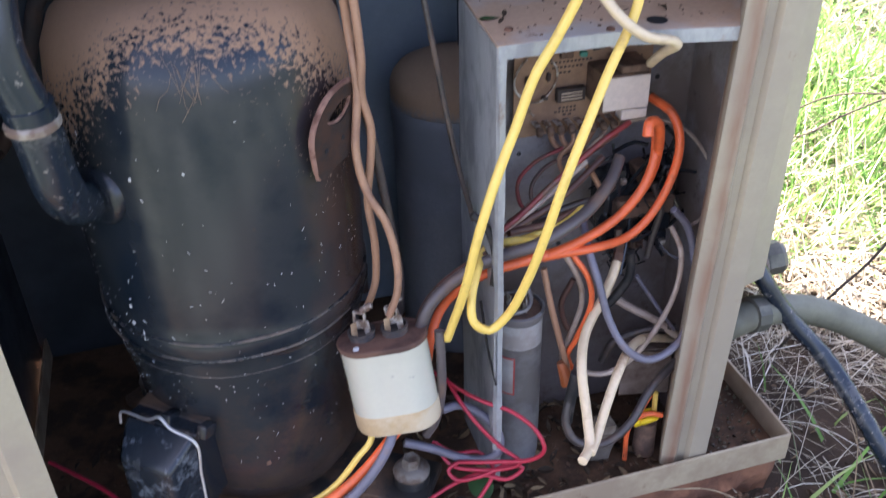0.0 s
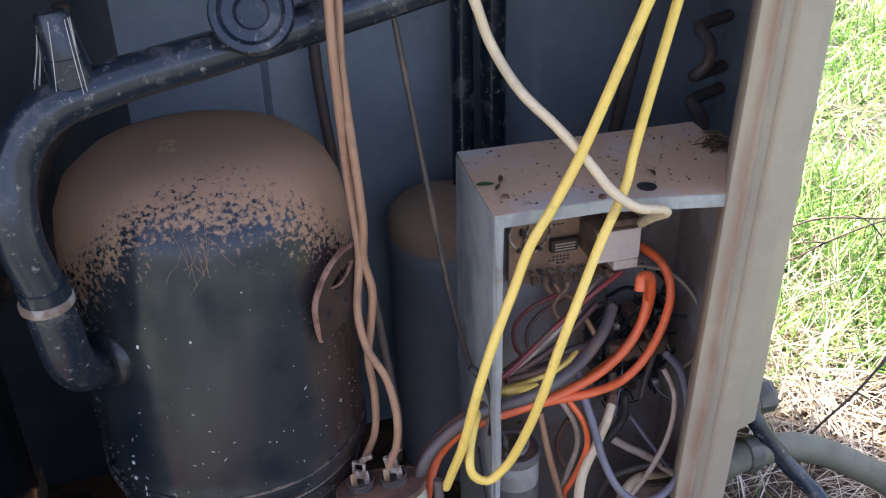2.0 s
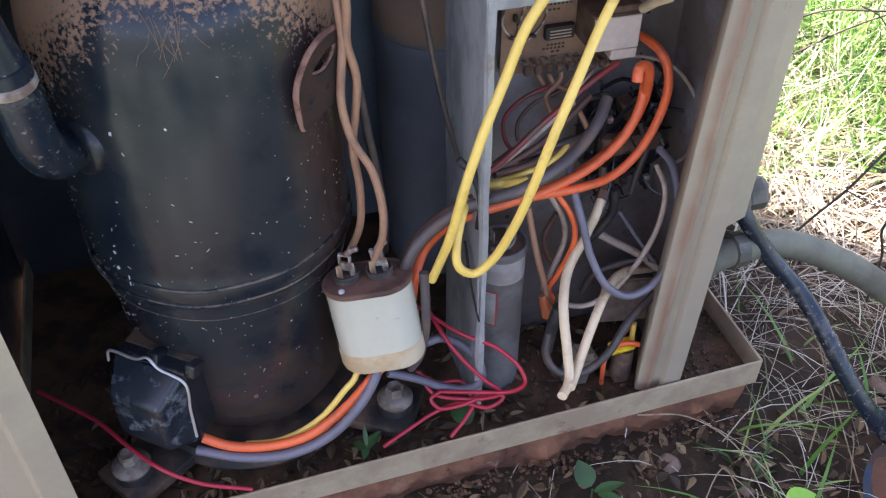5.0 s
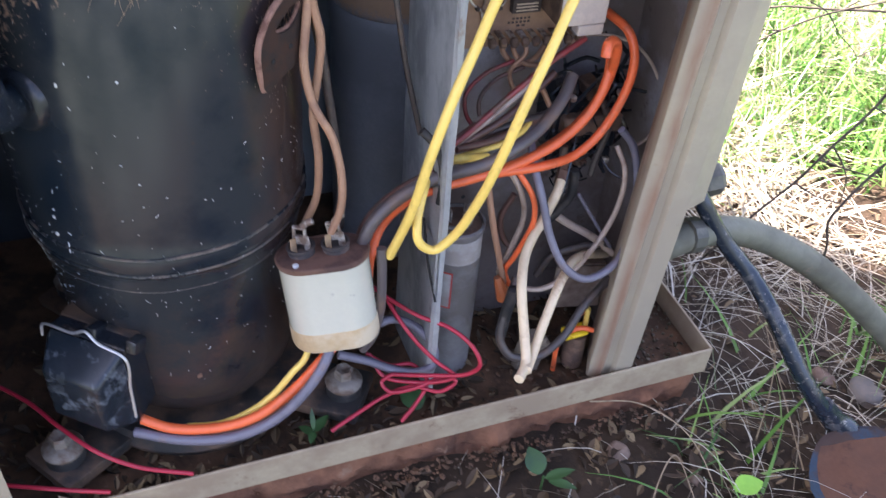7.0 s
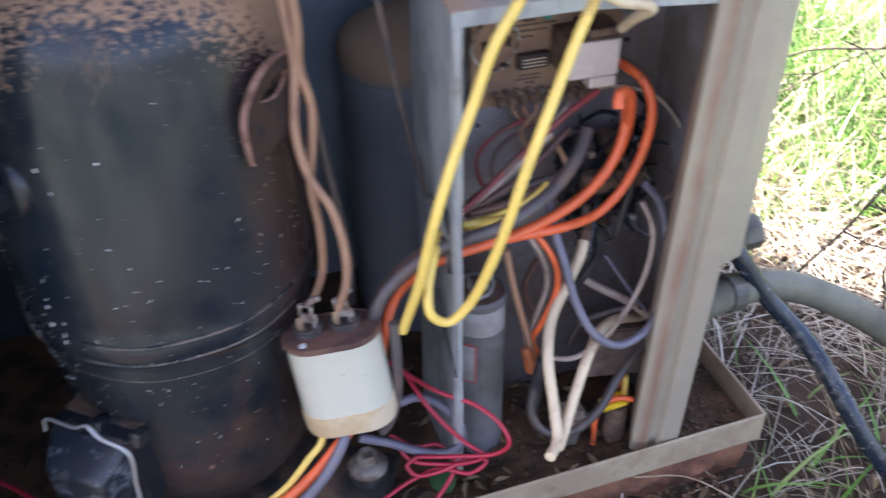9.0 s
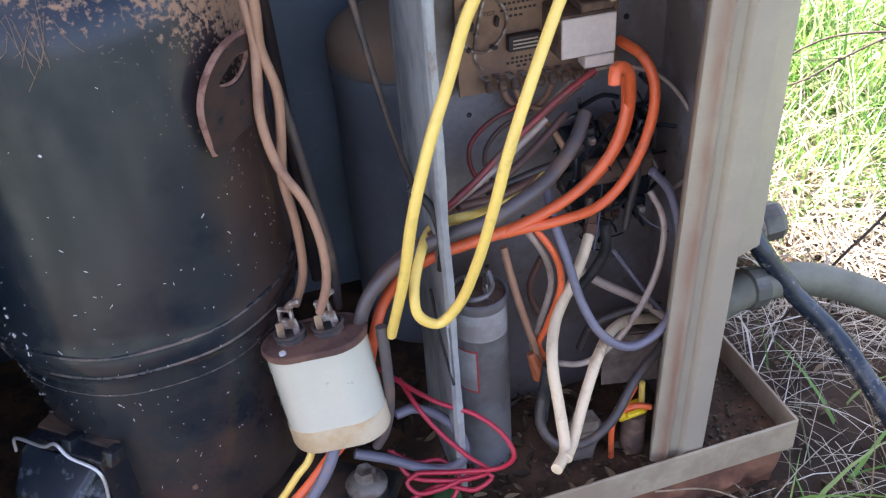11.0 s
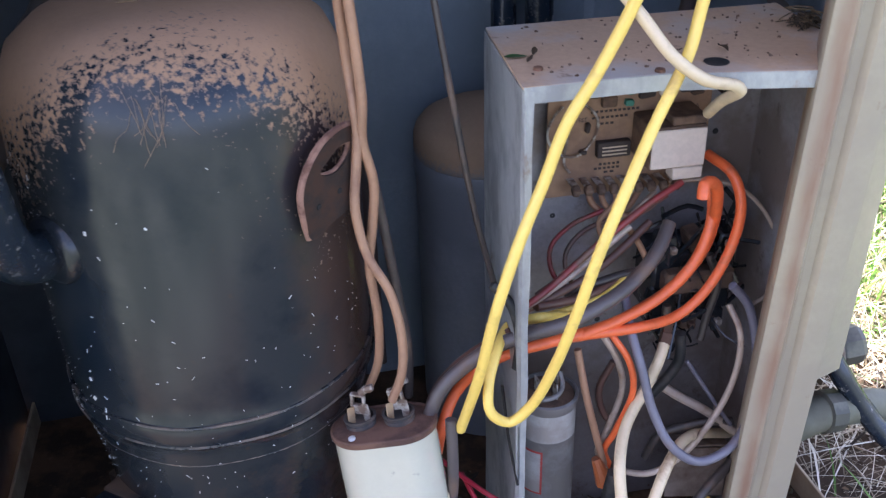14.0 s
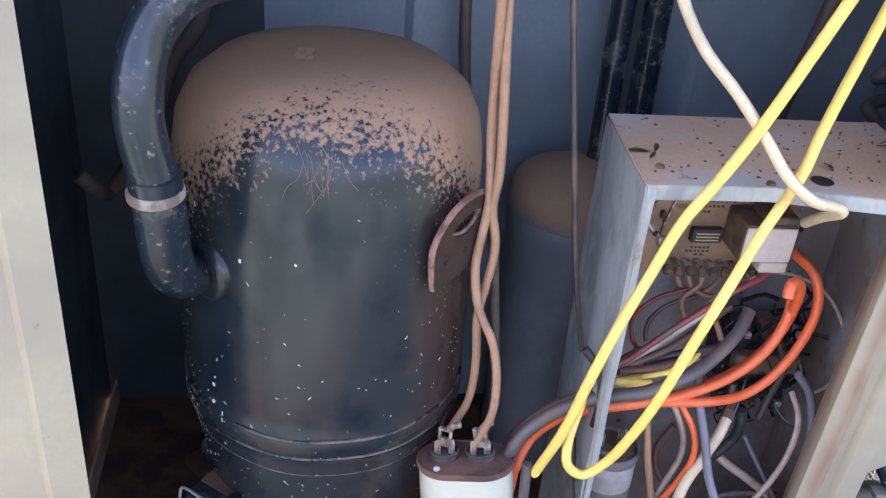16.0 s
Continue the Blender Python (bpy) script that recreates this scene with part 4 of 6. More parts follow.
# round capacitor standing in the box
IX, IY = 0.058, 0.716
icap = thing("round_capacitor", "dull aluminium round capacitor with torn paper label", "capacitor", at=(IX, IY, -0.045))
M_ALU = mat("dull_aluminium", (0.34, 0.33, 0.33), 0.5, metal=0.45, second=(0.24, 0.22, 0.21), scale=18, cover=0.5, bump=0.08)
M_PAPER = mat("old_paper", (0.40, 0.385, 0.365), 0.8, second=(0.30, 0.265, 0.24), scale=20, cover=0.4, bump=0.1)
under(part("can", lathe([(0.0, -0.046), (0.023, -0.046), (0.0245, -0.042), (0.0245, 0.144), (0.026, 0.147), (0.026, 0.151), (0.0235, 0.152), (0.0235, 0.147), (0.0, 0.147)], 40, (IX, IY, 0)), M_ALU), icap)
under(part("cap_top", lathe([(0.0, 0.1475), (0.023, 0.1475), (0.022, 0.1495), (0.0, 0.151)], 32, (IX, IY, 0)), M_DUSTY), icap)


def wrap(name, a0, a1, z0, z1, r, material, label, parent, cx=IX, cy=IY):
    bm = bmesh.new()
    n = 12
    rows_ = []
    for z in (z0, z1):
        rows_.append([bm.verts.new((cx + r * math.cos(radians(a0 + (a1 - a0) * k / n)), cy + r * math.sin(radians(a0 + (a1 - a0) * k / n)), z)) for k in range(n + 1)])
    for k in range(n):
        bm.faces.new((rows_[0][k], rows_[0][k + 1], rows_[1][k + 1], rows_[1][k]))
    return under(part(name, bm, material, label=label), parent)


wrap("paper_band", 200, 340, 0.114, 0.142, 0.0248, M_PAPER, "torn whitish paper band", icap)
M_REDP = mat("red_print", (0.45, 0.06, 0.05), 0.7, bump=0.0)
wrap("red_label_edge", 205, 262, 0.056, 0.104, 0.0247, M_REDP, "red border of the label", icap)
wrap("label", 203, 258, 0.058, 0.102, 0.0249, M_PAPER, "small paper label", icap)
for dx, dy in ((-0.009, 0.0), (0.007, 0.006), (0.006, -0.008)):
    under(part("terminal", block(0.0014, 0.007, 0.016, pose(IX + dx, IY + dy, 0.157, 0, 0, 30), 0.0004, 1), M_TIN), icap)
under(part("terminal_loop", tube([(IX - 0.010, IY - 0.012, 0.152), (IX - 0.004, IY - 0.016, 0.154), (IX + 0.006, IY - 0.014, 0.156), (IX + 0.012, IY - 0.004, 0.159), (IX + 0.010, IY + 0.004, 0.168)], 0.0022, 8, 0.003), M_ALU), icap)

# ---------------------------------------------------------------- hanging oval capacitor
cap = thing("oval_capacitor", "shiny oval metal capacitor with rusty top hanging by its wires", "capacitor", at=(-0.065, 0.622, 0.19))
CAPM = Matrix.Translation((-0.0665, 0.626, 0.188)) @ pose(0, 0, 0, -9, -7, 4)
M_CAN = mat("bright_capacitor_can", (0.82, 0.81, 0.66), 0.16, metal=0.32, second=(0.76, 0.76, 0.62), scale=9, cover=0.4, third=(0.26, 0.26, 0.27), cover3=0.08, scale3=46, bump=0.02, vary=0.03, dent=0.05)
M_CANRUST = mat("rusty_tin", (0.15, 0.075, 0.05), 0.85, second=(0.085, 0.045, 0.035), scale=50, cover=0.5, bump=0.4)


def oval(profile, n=64, a=0.0135):
    """Stadium-shaped body: half circles of the profile's radius, drawn apart along x."""
    bm = bmesh.new()
    rings = []
    for r, z in profile:
        rings.append([bm.verts.new((r * math.cos(t) + (a if math.cos(t) >= 0 else -a), r * math.sin(t), z)) for t in (2 * math.pi * (k + 0.5) / n for k in range(n))])
    for p, q in zip(rings, rings[1:]):
        for k in range(n):
            bm.faces.new((p[k], p[(k + 1) % n], q[(k + 1) % n], q[k]))
    bm.faces.new(rings[0])
    bm.faces.new(rings[-1])
    bmesh.ops.recalc_face_normals(bm, faces=bm.faces)
    bm.transform(CAPM)
    return bm


under(part("can", oval([(0.0215, -0.088), (0.0242, -0.0865), (0.0252, -0.083), (0.0252, -0.004), (0.0262, -0.002)]), M_CAN), cap)
under(part("rim", oval([(0.0260, -0.003), (0.0268, -0.001), (0.0268, 0.0015), (0.0255, 0.0025), (0.0245, 0.001)]), M_CANRUST, label="rusty crimped rim"), cap)
M_CUP = mat("dusty_grey_plastic", (0.055, 0.050, 0.048), 0.7, second=(0.14, 0.10, 0.08), scale=60, cover=0.4, bump=0.2)
M_BRASSY = mat("dirty_brass_blade", (0.40, 0.27, 0.16), 0.55, metal=0.4, second=(0.30, 0.18, 0.10), scale=80, cover=0.4, bump=0.1)
M_STAIN = mat("yellowed_band", (0.52, 0.38, 0.22), 0.5, metal=0.1, second=(0.60, 0.50, 0.35), scale=30, cover=0.4, bump=0.05)
under(part("stained_band", oval([(0.0246, -0.0860), (0.02545, -0.083), (0.02545, -0.066)]), M_STAIN, label="yellow-stained lower band"), cap)
under(part("top_plate", oval([(0.0246, 0.000), (0.022, 0.0012), (0.012, 0.0022)]), M_CANRUST), cap)
for sx in (-0.017, 0.012):
    base_m = CAPM @ Matrix.Translation((sx, 0.002, 0.003))
    cup = under(part("terminal_cup", lathe([(0.0, -0.002), (0.0112, -0.002), (0.0116, 0.002), (0.0108, 0.0025), (0.0122, 0.0045), (0.0124, 0.0062), (0.0104, 0.0062), (0.0096, 0.0015), (0.0, 0.0012)], 28, (0, 0, 0), base_m), M_CUP, label="dusty grey-black terminal cup"), cap)
    for k, (dx, dy, h, rz) in enumerate(((-0.0055, -0.003, 0.014, 40), (0.0055, -0.001, 0.015, -20))):
        bl = block(0.0062, 0.0011, h, base_m @ pose(dx, dy, 0.001 + h / 2, 10 * k - 6, 8 - 10 * k, rz), 0.0003, 1)
        part("blade", bl, M_BRASSY if k == 0 else M_TIN, cup).matrix_parent_inverse = cup.matrix_world.inverted()
    hb = base_m @ pose(0.0005, 0.001, 0.016, 8, 10 if sx < 0 else -4, -14)
    cb = bmesh.new()
    for x_, w_ in ((-0.0046, 0.0022), (0.0046, 0.0022)):
        block(w_, 0.0042, 0.018, hb @ pose(x_, 0, 0), 0.0006, 1, bm=cb)
    for z_, h_ in ((0.0082, 0.0022), (-0.005, 0.008)):
        block(0.0085, 0.0042, h_, hb @ pose(0, 0, z_), 0.0006, 1, bm=cb)
    conn = under(part("spade_connector", cb, M_TIN, label="crimped grey spade connector"), cap)
    ferr = tube([hb @ Vector((0.002, 0.001, 0.009)), hb @ Vector((0.006, 0.002, 0.013)), hb @ Vector((0.011, 0.003, 0.015))], 0.0030, 8, 0.002)
    part("crimp", ferr, M_TIN, conn).matrix_parent_inverse = conn.matrix_world.inverted()
under(part("rivet", lathe([(0.0, 0.0), (0.0028, 0.0), (0.0026, 0.002), (0.0, 0.003)], 12, (0, 0, 0), CAPM @ Matrix.Translation((-0.022, -0.017, 0.001))), M_FLECK), cap)

# ---------------------------------------------------------------- wires
def wmat(name, c, dirt=(0.20, 0.12, 0.08), cover=0.25, rough=0.45):
    return mat(name, c, rough, second=dirt, scale=35, cover=cover, third=tuple(v * 0.8 for v in c), cover3=0.3, scale3=15, bump=0.12, vary=0.07)


M_YELLOW = wmat("yellow_insulation", (0.86, 0.60, 0.14), (0.45, 0.28, 0.09), 0.16)
M_ORANGE = wmat("orange_insulation", (0.84, 0.145, 0.045), (0.45, 0.12, 0.06), 0.18)
M_CREAM = wmat("cream_insulation", (0.66, 0.52, 0.34), (0.36, 0.24, 0.15), 0.2)
M_TAN = wmat("tan_insulation", (0.36, 0.195, 0.12), (0.25, 0.13, 0.085), 0.3)
M_GREYW = wmat("grey_insulation", (0.095, 0.078, 0.076), (0.15, 0.095, 0.07), 0.3)
M_GREYB = wmat("grey_blue_insulation", (0.150, 0.142, 0.175), (0.20, 0.14, 0.12), 0.2)
M_BROWNW = wmat("brown_insulation", (0.13, 0.065, 0.05), (0.10, 0.07, 0.055), 0.3)
M_WHITEW = wmat("dirty_white_insulation", (0.40, 0.31, 0.25), (0.24, 0.16, 0.12), 0.35)
M_RED = wmat("red_insulation", (0.42, 0.022, 0.045), (0.28, 0.04, 0.04), 0.2)
M_MAROON = wmat("maroon_insulation", (0.26, 0.035, 0.035), (0.14, 0.07, 0.05), 0.4)
M_DARKW = wmat("dark_insulation", (0.055, 0.045, 0.042), (0.12, 0.08, 0.06), 0.35)


def wire(name, label, material, r, pts):
    return tagged(part(name, tube(pts, r, 10, 0.004, wob=0.015), material), label, "wire", "wires of the unit")


wire("yellow_wire", "thick yellow insulated wire hanging cut end down", M_YELLOW, 0.0041, [(0.256, 0.637, 0.945), (0.134, 0.637, 0.607), (0.093, 0.637, 0.493), (0.074, 0.634, 0.453), (0.059, 0.629, 0.427), (0.045, 0.622, 0.388), (0.031, 0.611, 0.353), (0.017, 0.603, 0.307), (0.006, 0.608, 0.252), (-0.010, 0.630, 0.182)])
wire("yellow_wire", "thick yellow insulated wire looping back into the control box", M_YELLOW, 0.0039, [(0.223, 0.655, 0.945), (0.158, 0.655, 0.602), (0.137, 0.655, 0.492), (0.131, 0.648, 0.465), (0.112, 0.632, 0.425), (0.096, 0.611, 0.394), (0.080, 0.598, 0.353), (0.068, 0.598, 0.307), (0.056, 0.606, 0.260), (0.041, 0.616, 0.217), (0.026, 0.617, 0.201), (0.013, 0.613, 0.213), (0.011, 0.619, 0.229), (0.017, 0.644, 0.245), (0.027, 0.680, 0.243), (0.048, 0.670, 0.256), (0.075, 0.700, 0.237)])
wire("cream_wire", "cream insulated wire crossing over the control box", M_CREAM, 0.0039, [(-0.106, 0.629, 0.945), (0.018, 0.660, 0.604), (0.030, 0.663, 0.571), (0.050, 0.654, 0.540), (0.077, 0.646, 0.514), (0.100, 0.640, 0.489), (0.119, 0.633, 0.467), (0.139, 0.636, 0.452), (0.162, 0.652, 0.442), (0.166, 0.655, 0.438), (0.160, 0.672, 0.425), (0.158, 0.700, 0.405)])
wire("tan_wire", "dusty tan insulated wire leading to the capacitor", M_TAN, 0.0034, [(-0.079, 0.630, 0.945), (-0.079, 0.630, 0.614), (-0.079, 0.630, 0.575), (-0.077, 0.651, 0.462), (-0.074, 0.647, 0.431), (-0.073, 0.646, 0.412), (-0.075, 0.643, 0.389), (-0.077, 0.639, 0.362), (-0.071, 0.636, 0.329), (-0.057, 0.635, 0.299), (-0.050, 0.631, 0.263), (-0.051, 0.627, 0.236), (-0.059, 0.625, 0.212)])
wire("tan_wire", "dusty tan insulated wire leading to the capacitor", M_TAN, 0.0034, [(-0.067, 0.640, 0.945), (-0.074, 0.640, 0.611), (-0.075, 0.640, 0.564), (-0.069, 0.643, 0.465), (-0.068, 0.644, 0.435), (-0.070, 0.646, 0.408), (-0.065, 0.648, 0.378), (-0.068, 0.649, 0.344), (-0.072, 0.648, 0.313), (-0.069, 0.649, 0.270), (-0.072, 0.653, 0.226), (-0.082, 0.655, 0.197)])
wire("dark_wire", "dark dusty wire hanging behind the tan leads", M_DARKW, 0.0036, [(-0.073, 0.660, 0.402), (-0.066, 0.662, 0.363), (-0.061, 0.664, 0.322), (-0.056, 0.666, 0.278), (-0.051, 0.668, 0.226), (-0.053, 0.670, 0.180)])
wire("orange_wire", "thick orange insulated wire running from control box to compressor", M_ORANGE, 0.0046, [(0.160, 0.692, 0.344), (0.161, 0.696, 0.353), (0.173, 0.714, 0.344), (0.181, 0.737, 0.305), (0.177, 0.749, 0.266), (0.159, 0.745, 0.239), (0.124, 0.725, 0.224), (0.091, 0.698, 0.226), (0.051, 0.676, 0.228), (0.027, 0.670, 0.224), (0.001, 0.672, 0.205), (-0.017, 0.669, 0.182), (-0.026, 0.651, 0.163), (-0.030, 0.617, 0.158), (-0.040, 0.640, 0.130)])
wire("orange_wire", "orange insulated wire curling from the relay", M_ORANGE, 0.0042, [(0.178, 0.775, 0.341), (0.194, 0.753, 0.334), (0.201, 0.744, 0.314), (0.198, 0.739, 0.282), (0.181, 0.732, 0.243), (0.159, 0.722, 0.225), (0.126, 0.704, 0.225), (0.094, 0.694, 0.226), (0.060, 0.684, 0.226)])
wire("orange_wire", "thick orange insulated wire in the control box", M_ORANGE, 0.0044, [(0.179, 0.745, 0.325), (0.178, 0.735, 0.299), (0.166, 0.725, 0.270), (0.141, 0.714, 0.246), (0.112, 0.702, 0.234), (0.081, 0.690, 0.226)])
wire("grey_wire", "thick grey insulated wire running out of the control box", M_GREYW, 0.0056, [(0.147, 0.735, 0.301), (0.138, 0.718, 0.288), (0.117, 0.694, 0.273), (0.090, 0.669, 0.267), (0.066, 0.658, 0.259), (0.041, 0.657, 0.251), (0.017, 0.655, 0.241), (-0.008, 0.648, 0.226), (-0.025, 0.640, 0.210), (-0.035, 0.637, 0.183), (-0.042, 0.655, 0.150)])
wire("brown_wire", "brown insulated wire beside the orange bundle", M_BROWNW, 0.0050, [(0.027, 0.665, 0.245), (0.004, 0.663, 0.231), (-0.018, 0.662, 0.210), (-0.031, 0.663, 0.187), (-0.041, 0.665, 0.156), (-0.050, 0.665, 0.150)])
wire("grey_wire", "slim grey-blue insulated wire hanging in a deep loop", M_GREYB, 0.0038, [(0.202, 0.737, 0.244), (0.219, 0.741, 0.221), (0.229, 0.729, 0.175), (0.225, 0.708, 0.148), (0.209, 0.687, 0.124), (0.180, 0.671, 0.118), (0.155, 0.666, 0.137), (0.139, 0.676, 0.164), (0.129, 0.690, 0.197), (0.120, 0.706, 0.224), (0.116, 0.735, 0.245)])
wire("white_wire", "dirty white wire curving down in the control box", M_WHITEW, 0.0028, [(0.204, 0.745, 0.220), (0.213, 0.733, 0.201), (0.212, 0.725, 0.166), (0.198, 0.718, 0.124), (0.171, 0.708, 0.087), (0.145, 0.702, 0.074), (0.118, 0.706, 0.074)])
wire("white_wire", "dirty white wire joined to an orange wire", M_WHITEW, 0.0027, [(0.097, 0.695, 0.225), (0.113, 0.707, 0.189), (0.119, 0.713, 0.156), (0.108, 0.711, 0.111), (0.103, 0.715, 0.086), (0.120, 0.727, 0.053)])
wire("orange_wire", "slim orange wire hanging in the control box", M_ORANGE, 0.0028, [(0.103, 0.702, 0.223), (0.120, 0.696, 0.198), (0.125, 0.695, 0.170), (0.114, 0.701, 0.120), (0.108, 0.710, 0.092), (0.116, 0.717, 0.066)])
wire("cream_wire", "thick cream insulated wire with cut end", M_CREAM, 0.0047, [(0.151, 0.722, 0.196), (0.146, 0.712, 0.187), (0.136, 0.702, 0.167), (0.119, 0.678, 0.146), (0.112, 0.645, 0.133), (0.116, 0.618, 0.095), (0.117, 0.600, 0.078), (0.108, 0.580, 0.080)])
wire("cream_wire", "thick cream insulated wire bent downwards", M_CREAM, 0.0047, [(0.227, 0.767, 0.065), (0.177, 0.709, 0.110), (0.154, 0.666, 0.121), (0.137, 0.635, 0.100), (0.125, 0.612, 0.076), (0.117, 0.592, 0.078)])
wire("tan_wire", "tan wire dropping inside the control box", M_TAN, 0.0032, [(0.080, 0.705, 0.202), (0.088, 0.701, 0.162), (0.098, 0.702, 0.120), (0.108, 0.707, 0.079)])
wire("steel_rod", "thin rusty dark rod hanging beside the control box", M_DARKW, 0.0024, [(-0.097, 0.722, 0.945), (-0.042, 0.702, 0.594), (-0.015, 0.692, 0.421), (-0.000, 0.692, 0.331), (0.015, 0.700, 0.260)])
wire("rubber_strip", "black rubber edging round the cable slot", M_RUBBER, 0.0036, [(0.013, 0.655, 0.294), (0.025, 0.653, 0.281), (0.031, 0.651, 0.265), (0.033, 0.650, 0.246), (0.031, 0.648, 0.226)])
wire("maroon_wire", "thin maroon wire from the circuit board", M_MAROON, 0.0026, [(0.155, 0.745, 0.331), (0.130, 0.731, 0.320), (0.107, 0.717, 0.307), (0.083, 0.704, 0.291), (0.060, 0.692, 0.273), (0.042, 0.682, 0.262), (0.026, 0.682, 0.250)])
wire("white_wire", "dust covered thin wire from the circuit board", M_WHITEW, 0.0030, [(0.117, 0.735, 0.298), (0.093, 0.720, 0.283), (0.072, 0.705, 0.272), (0.049, 0.692, 0.260), (0.026, 0.686, 0.246)])
wire("red_wire", "thin dark red wire loop under the circuit board", M_MAROON, 0.0020, [(0.100, 0.765, 0.296), (0.074, 0.759, 0.285), (0.058, 0.753, 0.267), (0.061, 0.746, 0.246), (0.076, 0.738, 0.236), (0.097, 0.730, 0.239)])
wire("brown_wire", "thin brown wire loop under the circuit board", M_BROWNW, 0.0020, [(0.110, 0.765, 0.290), (0.083, 0.757, 0.280), (0.070, 0.749, 0.263), (0.075, 0.740, 0.243), (0.092, 0.730, 0.236)])
wire("tan_wire", "thin tan wire looping under the circuit board", M_TAN, 0.0026, [(0.087, 0.770, 0.315), (0.090, 0.770, 0.301), (0.104, 0.770, 0.289), (0.119, 0.770, 0.296), (0.127, 0.770, 0.311)])
wire("tan_wire", "thin tan wire looping under the circuit board", M_TAN, 0.0024, [(0.096, 0.765, 0.316), (0.100, 0.765, 0.302), (0.114, 0.765, 0.292), (0.132, 0.765, 0.296), (0.152, 0.765, 0.318)])
wire("grey_wire", "thin dusty grey wire arching along the side of the box", M_WHITEW, 0.0017, [(0.153, 0.785, 0.312), (0.185, 0.780, 0.316), (0.212, 0.775, 0.308), (0.234, 0.769, 0.283), (0.243, 0.763, 0.255), (0.237, 0.757, 0.224), (0.223, 0.750, 0.217)])
wire("brown_wire", "dusty brown wire in the control box", M_BROWNW, 0.0032, [(0.135, 0.750, 0.294), (0.108, 0.733, 0.274), (0.086, 0.717, 0.263), (0.053, 0.700, 0.252), (0.026, 0.690, 0.242)])
wire("yellow_wire", "short yellow wire behind the bundle", M_YELLOW, 0.0027, [(0.118, 0.740, 0.250), (0.108, 0.726, 0.247), (0.093, 0.716, 0.242), (0.070, 0.708, 0.238), (0.030, 0.696, 0.232)])
wire("tan_wire", "thin tan wire in the control box", M_TAN, 0.0026, [(0.118, 0.755, 0.287), (0.128, 0.755, 0.272), (0.136, 0.755, 0.256)])
wire("white_wire", "stiff dusty white lead at the back of the box", M_WHITEW, 0.0042, [(0.149, 0.745, 0.142), (0.172, 0.745, 0.125), (0.199, 0.745, 0.108), (0.226, 0.745, 0.085)])
wire("grey_wire", "thin grey-green wire end", M_GREYB, 0.0018, [(0.174, 0.735, 0.170), (0.193, 0.735, 0.140), (0.218, 0.735, 0.102)])
wire("dark_wire", "dusty dark wire arching low in the control box", M_DARKW, 0.0040, [(0.150, 0.745, 0.053), (0.160, 0.745, 0.079), (0.179, 0.745, 0.090), (0.207, 0.745, 0.097), (0.222, 0.745, 0.098)])
wire("dark_wire", "dusty dark wire arching low in the control box", M_DARKW, 0.0044, [(0.220, 0.720, 0.073), (0.191, 0.695, 0.057), (0.170, 0.676, 0.030), (0.144, 0.665, 0.014), (0.116, 0.663, 0.019), (0.105, 0.670, 0.037), (0.111, 0.684, 0.070), (0.119, 0.700, 0.092)])
wire("black_wire", "black wire hanging from the contactor", M_RUBBER, 0.0046, [(0.167, 0.740, 0.195), (0.168, 0.740, 0.166), (0.156, 0.740, 0.141), (0.147, 0.740, 0.129)])
wire("black_wire", "black wire dropping to the pan", M_RUBBER, 0.0060, [(0.114, 0.680, 0.095), (0.110, 0.680, 0.066), (0.107, 0.680, 0.031)])
wire("orange_wire", "orange wire round the yellow connector", M_ORANGE, 0.0028, [(0.193, 0.700, 0.045), (0.183, 0.700, 0.018), (0.175, 0.700, -0.002), (0.175, 0.700, -0.046)])
wire("orange_wire", "orange wire round the yellow connector", M_ORANGE, 0.0028, [(0.207, 0.695, 0.022), (0.194, 0.695, 0.025), (0.180, 0.695, 0.019)])
wire("yellow_wire", "short yellow wire stub beside the connector", M_YELLOW, 0.0030, [(0.200, 0.705, 0.044), (0.201, 0.705, 0.017)])
wire("red_wire", "thin red wire tangled on the pan", M_RED, 0.0021, [(-0.030, 0.684, 0.100), (-0.008, 0.667, 0.095), (0.018, 0.650, 0.090), (0.050, 0.637, 0.085), (0.071, 0.622, 0.075), (0.078, 0.614, 0.060), (0.068, 0.616, 0.045), (0.032, 0.627, 0.030), (-0.003, 0.637, 0.020)])
wire("red_wire", "thin red wire tangled on the pan", M_RED, 0.0021, [(-0.013, 0.675, 0.095), (0.003, 0.652, 0.080), (0.020, 0.642, 0.060), (0.040, 0.635, 0.040), (0.057, 0.626, 0.030), (0.044, 0.628, 0.020), (0.017, 0.634, 0.012), (-0.011, 0.639, 0.015), (-0.025, 0.655, 0.030)])
wire("red_wire", "thin red wire tangled on the pan", M_RED, 0.0021, [(-0.003, 0.637, 0.020), (-0.013, 0.634, 0.012), (-0.005, 0.627, 0.006), (0.017, 0.627, 0.010), (0.050, 0.634, 0.020), (0.060, 0.632, 0.016), (0.045, 0.627, 0.006), (0.017, 0.632, 0.008), (-0.010, 0.630, -0.005), (-0.037, 0.614, -0.012), (-0.061, 0.600, -0.020)])
wire("red_wire", "thin red wire tangled on the pan", M_RED, 0.0021, [(0.007, 0.611, -0.020), (0.023, 0.624, -0.005), (0.032, 0.638, 0.008), (0.017, 0.650, 0.020), (-0.005, 0.647, 0.022), (-0.028, 0.655, 0.030)])
wire("red_wire", "thin red wire lying across the pan beside the compressor", M_RED, 0.0021, [(-0.403, 0.636, 0.030), (-0.336, 0.601, 0.025), (-0.300, 0.572, 0.025), (-0.261, 0.546, 0.022), (-0.230, 0.543, 0.005), (-0.184, 0.547, -0.012)])
